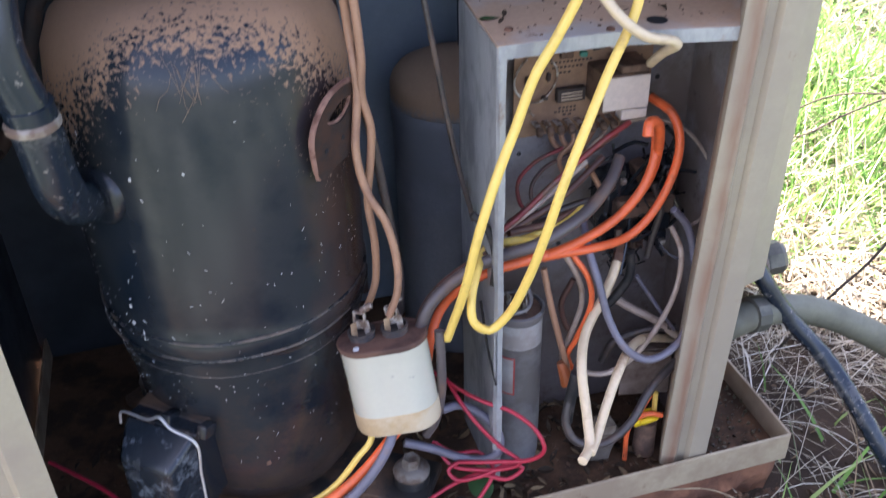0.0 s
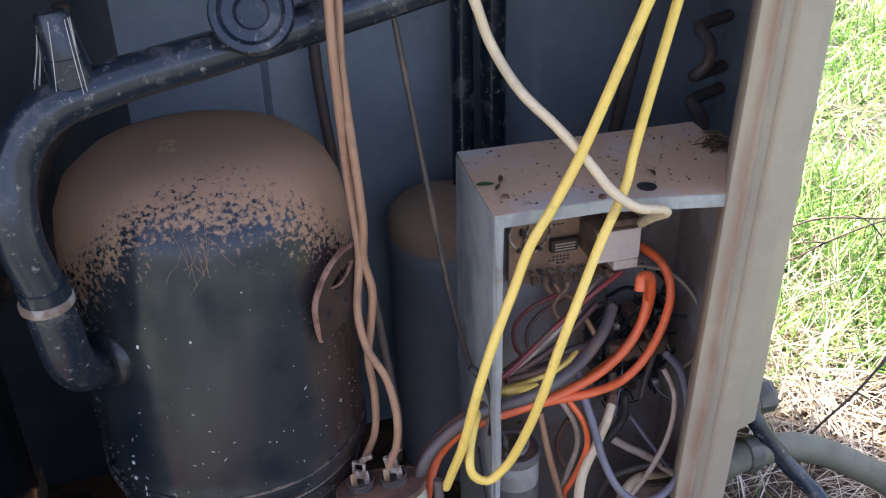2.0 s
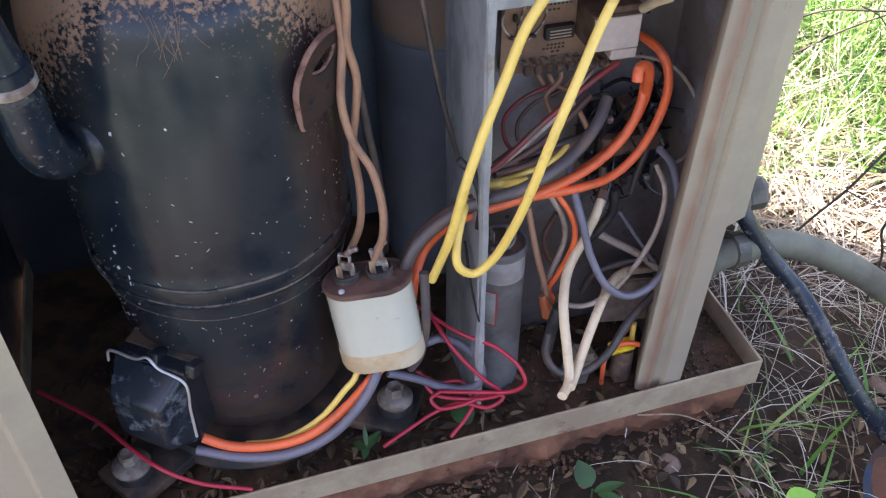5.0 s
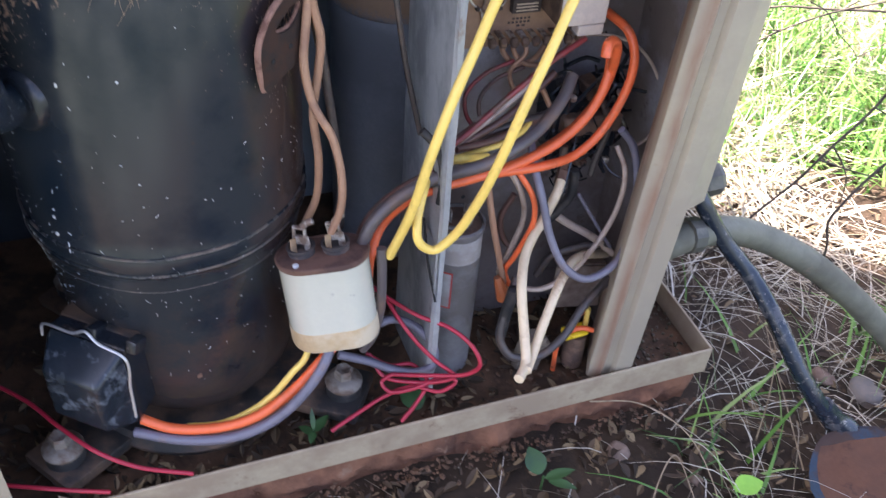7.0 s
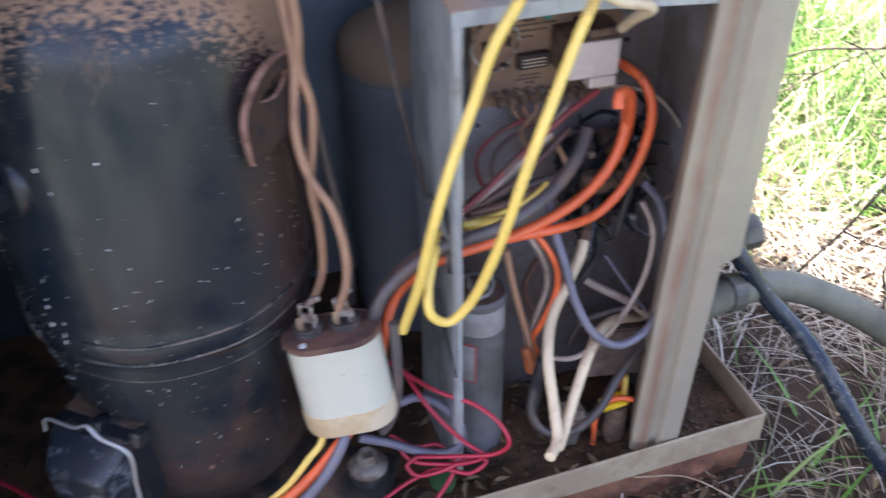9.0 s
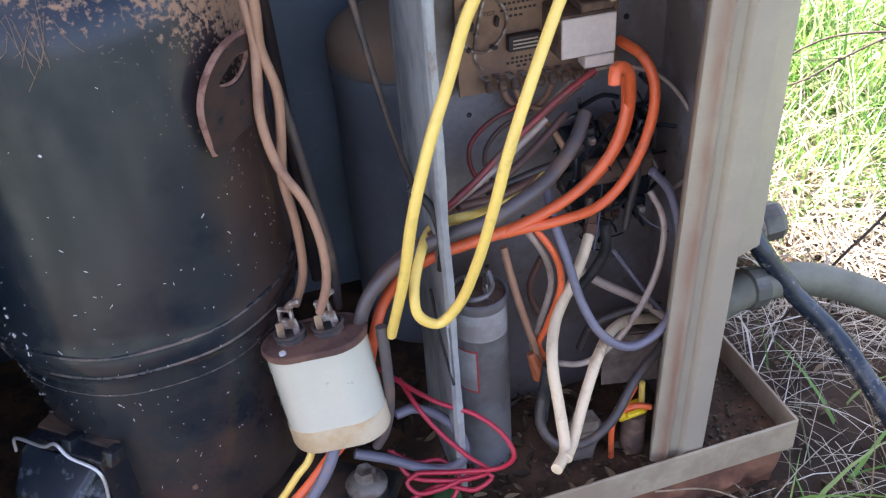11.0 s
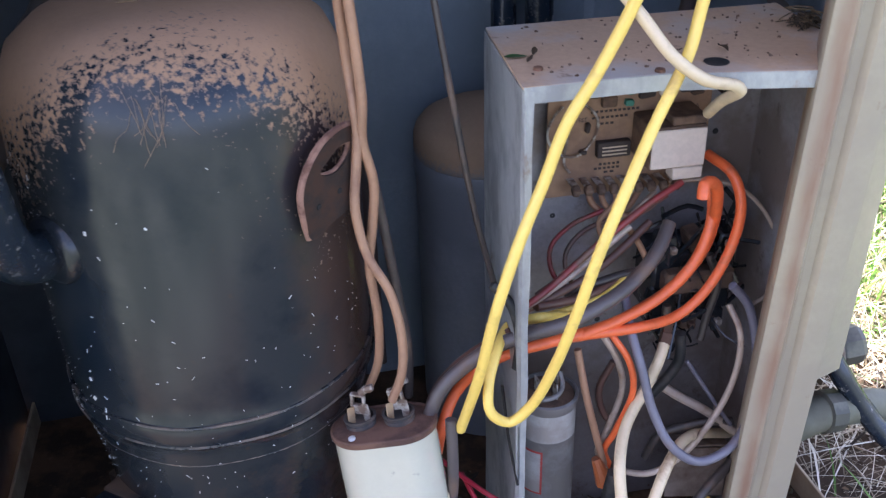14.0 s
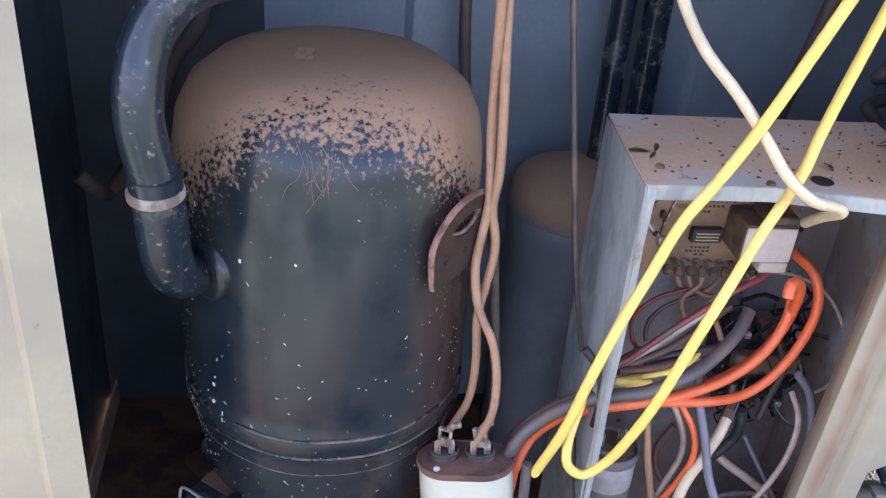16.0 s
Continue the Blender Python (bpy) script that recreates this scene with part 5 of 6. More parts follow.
wire("red_wire", "thin red wire lying on the pan rim", M_RED, 0.0021, [(-0.386, 0.544, -0.016), (-0.328, 0.537, -0.015), (-0.289, 0.533, -0.015), (-0.254, 0.530, -0.014)])
wire("grey_wire", "grey insulated wire curving behind the red tangle", M_GREYB, 0.0044, [(-0.017, 0.653, 0.075), (-0.002, 0.659, 0.075), (0.021, 0.661, 0.060), (0.037, 0.649, 0.045), (0.037, 0.641, 0.030), (0.022, 0.640, 0.020), (0.000, 0.643, 0.020), (-0.028, 0.646, 0.030), (-0.055, 0.645, 0.040)])
wire("grey_wire", "grey printed wire hanging beside the capacitor", M_GREYW, 0.0044, [(-0.017, 0.630, 0.191), (-0.016, 0.625, 0.160), (-0.017, 0.622, 0.123), (-0.023, 0.620, 0.093), (-0.032, 0.620, 0.075)])
wire("orange_wire", "thick orange lead curving into the compressor terminals", M_ORANGE, 0.0048, [(-0.228, 0.575, 0.032), (-0.203, 0.571, 0.024), (-0.163, 0.570, 0.025), (-0.128, 0.573, 0.036), (-0.096, 0.583, 0.058), (-0.068, 0.600, 0.084), (-0.053, 0.614, 0.098), (-0.050, 0.632, 0.130)])
wire("grey_wire", "thick grey lead curving into the compressor terminals", M_GREYB, 0.0048, [(-0.235, 0.570, 0.020), (-0.193, 0.564, 0.016), (-0.148, 0.562, 0.022), (-0.113, 0.567, 0.037), (-0.085, 0.575, 0.064), (-0.066, 0.588, 0.090), (-0.060, 0.600, 0.104), (-0.060, 0.630, 0.130)])
wire("yellow_wire", "yellow lead curving under the capacitor", M_YELLOW, 0.0031, [(-0.192, 0.585, 0.008), (-0.163, 0.583, 0.014), (-0.137, 0.583, 0.029), (-0.114, 0.586, 0.049), (-0.093, 0.592, 0.077), (-0.081, 0.600, 0.091), (-0.085, 0.630, 0.130)])
wire("brown_wire", "dusty brown wire bundled under the board", M_BROWNW, 0.0030, [(0.147, 0.760, 0.313), (0.120, 0.745, 0.300), (0.100, 0.730, 0.286), (0.076, 0.715, 0.272), (0.046, 0.700, 0.255)])
wire("white_wire", "dust covered thin wire bundled under the board", M_WHITEW, 0.0022, [(0.139, 0.765, 0.313), (0.123, 0.748, 0.305), (0.105, 0.733, 0.290), (0.087, 0.720, 0.279), (0.063, 0.710, 0.267)])
wire("brown_wire", "dusty brown wire behind the orange bundle", M_BROWNW, 0.0036, [(0.134, 0.750, 0.251), (0.105, 0.730, 0.247), (0.077, 0.710, 0.247), (0.046, 0.690, 0.252)])
wire("dark_wire", "dark grimy wire behind the orange bundle", M_DARKW, 0.0034, [(0.161, 0.765, 0.267), (0.138, 0.751, 0.253), (0.110, 0.736, 0.252), (0.069, 0.720, 0.245)])
wire("tan_wire", "thin tan wire under the circuit board", M_TAN, 0.0022, [(0.106, 0.765, 0.317), (0.109, 0.762, 0.306), (0.096, 0.760, 0.287), (0.104, 0.757, 0.270), (0.118, 0.755, 0.285)])
wire("dark_wire", "dark burnt wire hanging from the contactor", M_DARKW, 0.0034, [(0.185, 0.755, 0.262), (0.194, 0.753, 0.237), (0.189, 0.752, 0.204), (0.186, 0.750, 0.182)])
wire("dark_wire", "dark burnt wire hanging from the contactor", M_DARKW, 0.0038, [(0.154, 0.745, 0.219), (0.154, 0.743, 0.204), (0.155, 0.742, 0.182)])
wire("brown_wire", "dusty brown wire curling at the back of the box", M_BROWNW, 0.0032, [(0.116, 0.755, 0.153), (0.105, 0.753, 0.123), (0.114, 0.752, 0.092), (0.132, 0.750, 0.081)])

M_CLODY = mat("dried_mud", (0.20, 0.165, 0.125), 0.95, second=(0.13, 0.10, 0.075), scale=40, cover=0.5, bump=0.5)
M_TAB = mat("dirt_caked_sheet", (0.22, 0.165, 0.13), 0.8, second=(0.13, 0.085, 0.06), scale=30, cover=0.5, bump=0.3)
plate = block(0.056, 0.0016, 0.050, pose(0.199, 0.752, 0.030, -14, 4, 8), 0.0005, 1)
block(0.056, 0.020, 0.0016, pose(0.199, 0.766, 0.056, -10, 4, 8), 0.0005, 1, bm=plate)
under(part("mounting_tab", plate, M_TAB, label="bent dirt-caked mounting tab", smooth=False), cbox)
clod = bmesh.new()
bmesh.ops.create_cube(clod, size=1.0)
bmesh.ops.bevel(clod, geom=clod.edges[:], offset=0.18, segments=3, affect="EDGES")
for v in clod.verts:
    v.co = Vector((v.co.x * 0.030, v.co.y * 0.022, v.co.z * 0.056)) * (1 + 0.25 * noise.noise(v.co * 2.3 + Vector((4, 1, 0))))
clod.transform(pose(0.147, 0.705, -0.022, 6, 8, 20))
tagged(part("stone", clod, M_CLODY), "grey-tan lump of dried mud standing in the base pan", "stone", "stones by the slab")
burnt = thing("burnt_spade", "charred spade connector crimped on a cream wire", "connector", at=(0.153, 0.737, 0.185))
under(part("barrel", block(0.009, 0.008, 0.018, pose(0.154, 0.737, 0.188, -20, 12, 0), 0.002), M_CANRUST), burnt)
under(part("tongue", block(0.007, 0.002, 0.018, pose(0.157, 0.741, 0.204, -20, 12, 0), 0.0004, 1), M_RUST), burnt)
M_NUT = wmat("orange_wire_nut", (0.50, 0.13, 0.04), (0.25, 0.12, 0.07), 0.4)
nut = part("wire_nut", lathe([(0.0, -0.022), (0.004, -0.022), (0.0075, 0.0), (0.008, 0.004), (0.0, 0.004)], 10, (0, 0, 0), Matrix.Translation((0.108, 0.700, 0.068)) @ pose(0, 0, 0, 10, 160, 0)), M_NUT, smooth=False)
tagged(nut, "dirty orange wire nut on joined wires", "wire nut")
plug = thing("yellow_connector", "bright yellow plastic connector lying on the pan", "connector", at=(0.19, 0.70, 0.0))
YM = Matrix.Translation((0.191, 0.703, 0.012)) @ pose(0, 0, 0, 20, -8, 14)
M_YPLAST = wmat("yellow_plastic", (0.80, 0.56, 0.02), (0.4, 0.25, 0.05), 0.15)
under(part("shell", block(0.028, 0.014, 0.010, YM, 0.003), M_YPLAST), plug)
under(part("latch", block(0.018, 0.006, 0.006, YM @ pose(0.002, -0.006, 0.005), 0.0015, 1), M_YPLAST), plug)
part_low = part("connector_foot", lathe([(0.0, -0.055), (0.012, -0.055), (0.011, -0.01), (0.0, -0.008)], 14, (0.196, 0.71, 0.012)), M_DUSTY)
under(part_low, plug)

# ---------------------------------------------------------------- outside: hose, valve, black line, shovel
M_HOSE = mat("grey_green_hose", (0.150, 0.150, 0.108), 0.65, second=(0.100, 0.096, 0.068), scale=10, cover=0.5, third=(0.20, 0.15, 0.11), cover3=0.15, scale3=25, bump=0.1)
M_BRASS = mat("tarnished_brass", (0.16, 0.15, 0.12), 0.5, metal=0.5, second=(0.10, 0.10, 0.085), scale=30, cover=0.5, bump=0.15)
conduit = thing("conduit", "thick grey-green flexible conduit arching to the ground", "conduit", at=(0.283, 0.715, 0.13))
under(part("sleeve", tube([(0.245, 0.70, 0.125), (0.283, 0.715, 0.134), (0.323, 0.733, 0.128), (0.372, 0.752, 0.107), (0.439, 0.759, 0.069), (0.513, 0.76, 0.014), (0.593, 0.76, -0.059), (0.66, 0.76, -0.12)], 0.0150, 18, 0.008), M_HOSE), conduit)
under(part("fitting", lathe([(0.0152, -0.008), (0.0185, -0.007), (0.0185, 0.007), (0.0152, 0.008)], 12, (0, 0, 0), Vector((0.9, 0.35, -0.1)).to_track_quat("Z", "Y").to_matrix().to_4x4()), M_BRASS, smooth=False), conduit).matrix_parent_inverse = Matrix.Translation(conduit.location).inverted() @ Matrix.Translation((0.290, 0.7185, 0.1335))
blk = [(0.283, 0.735, 0.190), (0.295, 0.727, 0.169), (0.326, 0.719, 0.126), (0.363, 0.703, 0.088), (0.388, 0.675, 0.056), (0.424, 0.643, 0.002), (0.480, 0.629, -0.066)]
valve = thing("service_valve", "tarnished brass service valve with ridged cap", "valve", at=(0.30, 0.76, 0.16))
VM = Matrix.Translation((0.305, 0.768, 0.163)) @ pose(0, 0, 0, 0, 80, 8)
under(part("body", lathe([(0.0, -0.05), (0.012, -0.05), (0.012, -0.004), (0.014, 0.0), (0.0, 0.0)], 20, (0, 0, 0), VM), M_BRASS), valve)
under(part("cap", lathe([(0.0, 0.001), (0.0165, 0.001), (0.0175, 0.004), (0.0175, 0.018), (0.015, 0.022), (0.0, 0.022)], 8, (0, 0, 0), VM), M_BRASS, smooth=False), valve)
under(part("ring", lathe([(0.0165, -0.003), (0.019, -0.002), (0.019, 0.001), (0.0165, 0.002)], 24, (0, 0, 0), VM), M_STEELB), valve)
under(part("stem", lathe([(0.0, 0.0), (0.010, 0.0), (0.0105, 0.03), (0.008, 0.034), (0.0, 0.034)], 14, (0, 0, 0), Matrix.Translation((0.295, 0.765, 0.172))), M_BLACKPART), valve)

shovel = thing("shovel", "old shovel with dark handle and rusty blue blade", "shovel", at=(0.52, 0.6, -0.095))
under(part("handle", tube(blk, 0.0085, 14, 0.006, radii=lambda k: 0.0085 + 0.0015 * k, wob=0.04), M_PIPE), shovel)
M_BLADE = mat("rusty_blue_paint", (0.19, 0.085, 0.045), 0.75, second=(0.15, 0.078, 0.052), scale=12, cover=0.40, third=(0.10, 0.045, 0.032), cover3=0.3, scale3=30, bump=0.35)
M_BLUE = mat("chipped_blue_paint", (0.035, 0.075, 0.12), 0.6, second=(0.09, 0.055, 0.042), scale=24, cover=0.5, bump=0.25)
SM = Matrix.Translation((0.486, 0.623, -0.072)) @ Matrix.Rotation(radians(-171), 4, "Z") @ Matrix.Rotation(radians(4), 4, "X")


def blade_point(u, v):
    """The dished blade: u across from -1 to 1, v along from the socket to the tip."""
    half = 0.077 * min(1.0, 0.12 + (v / 0.24) ** 0.38 * 0.88) if v < 0.72 else 0.077 * math.sqrt(max(0.0, 1 - ((v - 0.72) / 0.30) ** 2))
    dish = 0.006 * max(0.0, abs(u) - 0.72) / 0.28 + 0.006 * (1 - u * u)
    return SM @ Vector((u * half, v * 0.25, dish + 0.014 * max(0.0, 1 - v / 0.12) + 0.0015 * noise.noise(Vector((u * 3, v * 6, 0)))))


def blade_patch(us, vs_, thick):
    bm = bmesh.new()
    g = [[bm.verts.new(blade_point(u, v)) for u in us] for v in vs_]
    for a, c in zip(g, g[1:]):
        for i in range(len(us) - 1):
            bm.faces.new((a[i], a[i + 1], c[i + 1], c[i]))
    bmesh.ops.solidify(bm, geom=bm.faces[:], thickness=thick)
    bmesh.ops.recalc_face_normals(bm, faces=bm.faces)
    return bm


V_ROWS = [0.0, 0.01, 0.025, 0.05, 0.08, 0.12, 0.17, 0.23, 0.30, 0.38, 0.46, 0.55, 0.65, 0.74, 0.82, 0.90, 0.96, 1.0]
under(part("blade", blade_patch([-0.85 + 0.170 * i for i in range(11)], [v for v in V_ROWS if v >= 0.05], 0.003), M_BLADE, label="rust-eaten steel blade"), shovel)
under(part("shoulder", blade_patch([-1 + 0.2 * i for i in range(11)], [v for v in V_ROWS if v <= 0.05], 0.003), M_BLUE, label="chipped blue painted shoulder"), shovel)
for side in (-1, 1):
    under(part("side_flange", blade_patch([side * (0.85 + 0.030 * i) for i in range(6)], [v for v in V_ROWS if v >= 0.05], 0.003), M_BLUE, label="blue painted turned-up edge"), shovel)
under(part("ferrule", tube([(0.452, 0.636, -0.030), (0.472, 0.633, -0.052), (0.489, 0.630, -0.064), (0.497, 0.620, -0.078)], 0.0125, 14, 0.004, radii=lambda k: 0.0115 + 0.003 * k), M_PIPE), shovel)
M_WHITEP = mat("white_plastic", (0.72, 0.74, 0.74), 0.5, second=(0.60, 0.61, 0.60), scale=40, cover=0.3, bump=0.05)
tagged(part("plastic_scrap", block(0.030, 0.022, 0.003, pose(0.528, 0.533, -0.050, 6, -8, 24), 0.001, 1), M_WHITEP), "white plastic scrap lying on the shovel blade", "scrap")
# ---------------------------------------------------------------- vegetation and litter
def leafy(name, colors, rough=0.6, translucent=0.0):
    """Blades and leaves: colour varies from piece to piece."""
    m = bpy.data.materials.new(name)
    m.use_nodes = True
    N, L = m.node_tree.nodes, m.node_tree.links
    b = N["Principled BSDF"]
    g = N.new("ShaderNodeNewGeometry")
    r = N.new("ShaderNodeValToRGB")
    r.color_ramp.interpolation = "LINEAR"
    els = r.color_ramp.elements
    while len(els) < len(colors):
        els.new(0.5)
    for i, c in enumerate(colors):
        els[i].position = i / (len(colors) - 1)
        els[i].color = (*c, 1)
    L.new(g.outputs["Random Per Island"], r.inputs[0])
    L.new(r.outputs[0], b.inputs["Base Color"])
    b.inputs["Roughness"].default_value = rough
    if translucent:
        t = N.new("ShaderNodeBsdfTranslucent")
        L.new(r.outputs[0], t.inputs[0])
        mx = N.new("ShaderNodeMixShader")
        mx.inputs[0].default_value = translucent
        L.new(b.outputs[0], mx.inputs[1])
        L.new(t.outputs[0], mx.inputs[2])
        L.new(mx.outputs[0], N["Material Output"].inputs[0])
    return m


M_GRASS = leafy("green_grass", [(0.035, 0.10, 0.022), (0.09, 0.23, 0.04), (0.17, 0.37, 0.07), (0.34, 0.47, 0.17)], 0.42, 0.32)
M_STRAW = leafy("dry_straw", [(0.15, 0.115, 0.075), (0.34, 0.29, 0.20), (0.54, 0.50, 0.39), (0.70, 0.68, 0.58)], 0.55, 0.15)
M_LITTER = leafy("dead_leaves", [(0.018, 0.012, 0.006), (0.055, 0.032, 0.015), (0.032, 0.020, 0.010), (0.10, 0.060, 0.028), (0.26, 0.185, 0.095)], 0.75)
M_TWIG = mat("dark_twig", (0.050, 0.038, 0.030), 0.85, second=(0.09, 0.075, 0.06), scale=40, cover=0.4, bump=0.3)
M_LEAF = mat("green_leaf", (0.020, 0.062, 0.016), 0.5, second=(0.03, 0.085, 0.02), scale=40, cover=0.5, bump=0.1)
M_LIME = mat("lime_leaf", (0.22, 0.48, 0.05), 0.5, second=(0.18, 0.42, 0.05), scale=40, cover=0.5, bump=0.1)
M_STONE = mat("dusty_stone", (0.24, 0.17, 0.125), 0.9, second=(0.15, 0.10, 0.075), scale=40, cover=0.5, bump=0.4)
M_STONEG = mat("grey_stone", (0.13, 0.12, 0.11), 0.9, second=(0.19, 0.16, 0.13), scale=30, cover=0.5, bump=0.4)


def inside_unit(x, y, pad=0.0):
    p = UNIT.inverted() @ Vector((x, y, 0))
    return A_L - pad < p.x < A_R + pad and -pad < p.y < DEPTH + pad


class Blades:
    """Collects thin curved strips and writes them as one mesh."""
    def __init__(self):
        self.v, self.f = [], []

    def blade(self, root, lean, length, width, droop, seg=4):
        up = Vector((0, 0, 1))
        d = (up + lean).normalized()
        side = (d.cross(up) + Vector((0, 0, rng.uniform(-0.5, 0.5))) + Vector((1e-4, 0, 0))).normalized()
        p = root.copy()
        first = len(self.v)
        for k in range(seg + 1):
            w = width * (1 - (k / seg) ** 1.6) * 0.5 + 0.00015
            self.v += [tuple(p - side * w), tuple(p + side * w)]
            p = p + d * (length / seg)
            d = (d + Vector((lean.x, lean.y, 0)) * droop * 0.35 - Vector((0, 0, droop * 0.30))).normalized()
            g = -0.1
            if p.z < g:
                p.z = g + 0.004
        for k in range(seg):
            a = first + 2 * k
            self.f.append((a, a + 1, a + 3, a + 2))

    def make(self, name, material, label, category):
        me = bpy.data.meshes.new(name)
        me.from_pydata(self.v, [], self.f)
        me.materials.append(material)
        for p in me.polygons:
            p.use_smooth = True
        return tagged(new(name, me), label, category, kind="stuff")


rng = random.Random(11)


def spot(near):
    """A place on the ground right of the unit; near ones lie close to the slab."""
    while True:
        if near:
            x, y = rng.uniform(0.30, 1.35), rng.uniform(0.38, 1.9)
        else:
            d = 1.0 + 3.6 * rng.random() ** 1.3
            a = radians(rng.uniform(8, 48))
            x, y = d * math.sin(a), d * math.cos(a)
        if not inside_unit(x, y, 0.015) and not (0.40 < x < 0.63 and 0.40 < y < 0.66):
            return x, y


green, straw = Blades(), Blades()
for i in range(36000):
    near = i < 16000
    x, y = spot(near)
    dens = noise.noise(Vector((x * 2.6, y * 2.6, 1.0)))
    far = math.hypot(x, y - 0.1)
    keep = 0.34 + 0.35 * min(1, max(0, (far - 0.95) / 1.2)) + 1.1 * dens
    if x < 0.62 and y < 0.85:
        keep = 0.06 + 0.14 * dens
    if rng.random() > keep:
        continue
    z = ground_z(x, y) - 0.004
    a = rng.uniform(0, 6.28)
    tilt = rng.uniform(0.2, 1.9)
    tall = rng.uniform(0.05, 0.14) if far < 1.5 else rng.uniform(0.07, 0.20)
    green.blade(Vector((x, y, z)), Vector((math.cos(a), math.sin(a), 0)) * tilt, tall, rng.uniform(0.002, 0.0058) * (0.8 + 0.3 * far), rng.uniform(0.1, 0.9))
for i in range(34000):
    near = i < 17000
    x, y = spot(near)
    z = ground_z(x, y) + rng.uniform(-0.003, 0.012)
    a = rng.uniform(0, 6.28)
    far = math.hypot(x, y - 0.1)
    if noise.noise(Vector((x * 3.3, y * 3.3, 7.0))) < rng.uniform(-0.45, 0.05):
        continue
    shaded = x < 0.85 and y < 0.95
    if shaded and rng.random() > 0.24:
        continue
    tilt = rng.choice((0.8, 2.0, 4.0, 8.0)) * rng.uniform(0.7, 1.3)
    straw.blade(Vector((x, y, z)), Vector((math.cos(a), math.sin(a), 0)) * tilt, rng.uniform(0.04, 0.17), rng.uniform(0.0009, 0.0026) * (0.45 if shaded else 0.8 + 0.35 * far), rng.uniform(0.0, 0.5) if not shaded else rng.uniform(0.2, 1.4), 5)
# sparse straw over the litter in front of the slab
for i in range(150):
    x = rng.uniform(-0.45, 0.55)
    y = 0.604 + 0.296 * x - rng.uniform(0.0, 0.30)
    a = rng.uniform(0, 6.28)
    straw.blade(Vector((x, y, ground_z(x, y) + rng.uniform(0.0, 0.012))), Vector((math.cos(a), math.sin(a), 0)) * rng.choice((1.5, 4.0, 8.0)), rng.uniform(0.02, 0.10), rng.uniform(0.0004, 0.0010), rng.uniform(0.2, 1.2))
green.make("grass", M_GRASS, "tufts of fresh green grass in sun and shade", "grass")
straw.make("dry_straw", M_STRAW, "matted dry straw lying over the soil", "straw")


def dead_leaf(bm, at, L_, W_, m):
    """A curled pointed leaf."""
    n = 5
    left, mid, right = [], [], []
    curl = rng.uniform(-2.2, 3.2)
    for k in range(n + 1):
        t = k / n
        w = W_ * math.sin(math.pi * min(0.98, t + 0.02)) ** 0.8 * 0.5
        zc = curl * L_ * 0.25 * (t - 0.5) ** 2
        left.append(bm.verts.new(m @ Vector((t * L_ - L_ / 2, -w, zc + w * 0.5 + rng.uniform(0, 0.001)))))
        mid.append(bm.verts.new(m @ Vector((t * L_ - L_ / 2, 0, zc))))
        right.append(bm.verts.new(m @ Vector((t * L_ - L_ / 2, w, zc + w * 0.5))))
    for k in range(n):
        bm.faces.new((left[k], left[k + 1], mid[k + 1], mid[k]))
        bm.faces.new((mid[k], mid[k + 1], right[k + 1], right[k]))


def litter(name, n, where, label, size=(0.006, 0.026)):
    bms = bmesh.new()
    for i in range(n):
        x, y, z = where()
        L_ = rng.uniform(*size)
        dead_leaf(bms, None, L_, L_ * rng.uniform(0.3, 0.6), pose(x, y, z, rng.gauss(0, 22), rng.gauss(0, 22), rng.uniform(0, 360)))
    return tagged(part(name, bms, M_LITTER), label, "dead leaves", kind="stuff")


def front_place():
    x = rng.uniform(-0.5, 0.6)
    y = 0.592 + 0.296 * x - 0.34 * rng.random() ** 1.1
    return x, y, ground_z(x, y) + rng.uniform(0.001, 0.012)


def right_place():
    x, y = rng.uniform(0.38, 1.1), rng.uniform(0.4, 1.5)
    return x, y, ground_z(x, y) + rng.uniform(0.001, 0.01)


def pan_place():
    p = U(rng.uniform(A_L + 0.02, A_R - 0.12), 0.015 + 0.20 * rng.random() ** 1.4, -0.047 + rng.uniform(0, 0.010))
    return p.x, p.y, p.z


litter("leaf_litter", 1700, front_place, "dark brown dead leaves rotting in front of the slab")
litter("leaf_litter", 1100, right_place, "brown dead leaves among the straw")
litter("leaf_litter", 620, pan_place, "dry brown leaves and chaff collected in the base pan", (0.006, 0.022))

# crumbs of soil
def crumbs(name, n, where, rmax, material, label, group_kind="stuff"):
    """Many small angular grains as one mesh."""
    ball = bmesh.new()
    bmesh.ops.create_icosphere(ball, subdivisions=1, radius=1.0)
    ball.verts.index_update()
    co, tris = [v.co.copy() for v in ball.verts], [[v.index for v in f.verts] for f in ball.faces]
    ball.free()
    verts, faces = [], []
    for i in range(n):
        x, y, z = where()
        r = rmax * rng.random() ** 2 + 0.0007
        m = pose(x, y, z - r * 0.3, rng.uniform(0, 90), 0, rng.uniform(0, 360)) @ Matrix.Diagonal((r, r * rng.uniform(0.6, 1), r * rng.uniform(0.45, 0.9), 1))
        k = len(verts)
        verts += [tuple(m @ (c * rng.uniform(0.7, 1.25))) for c in co]
        faces += [[k + q for q in t] for t in tris]
    me = bpy.data.meshes.new(name)
    me.from_pydata(verts, [], faces)
    me.materials.append(material)
    return tagged(new(name, me), label, "soil", kind=group_kind)


def edge_place():
    a = rng.uniform(A_L, A_R)
    p = U(a, -0.004 - abs(rng.gauss(0, 0.012)), 0)
    return p.x, p.y, max(-0.096, ground_z(p.x, p.y)) + rng.uniform(0, 0.010)


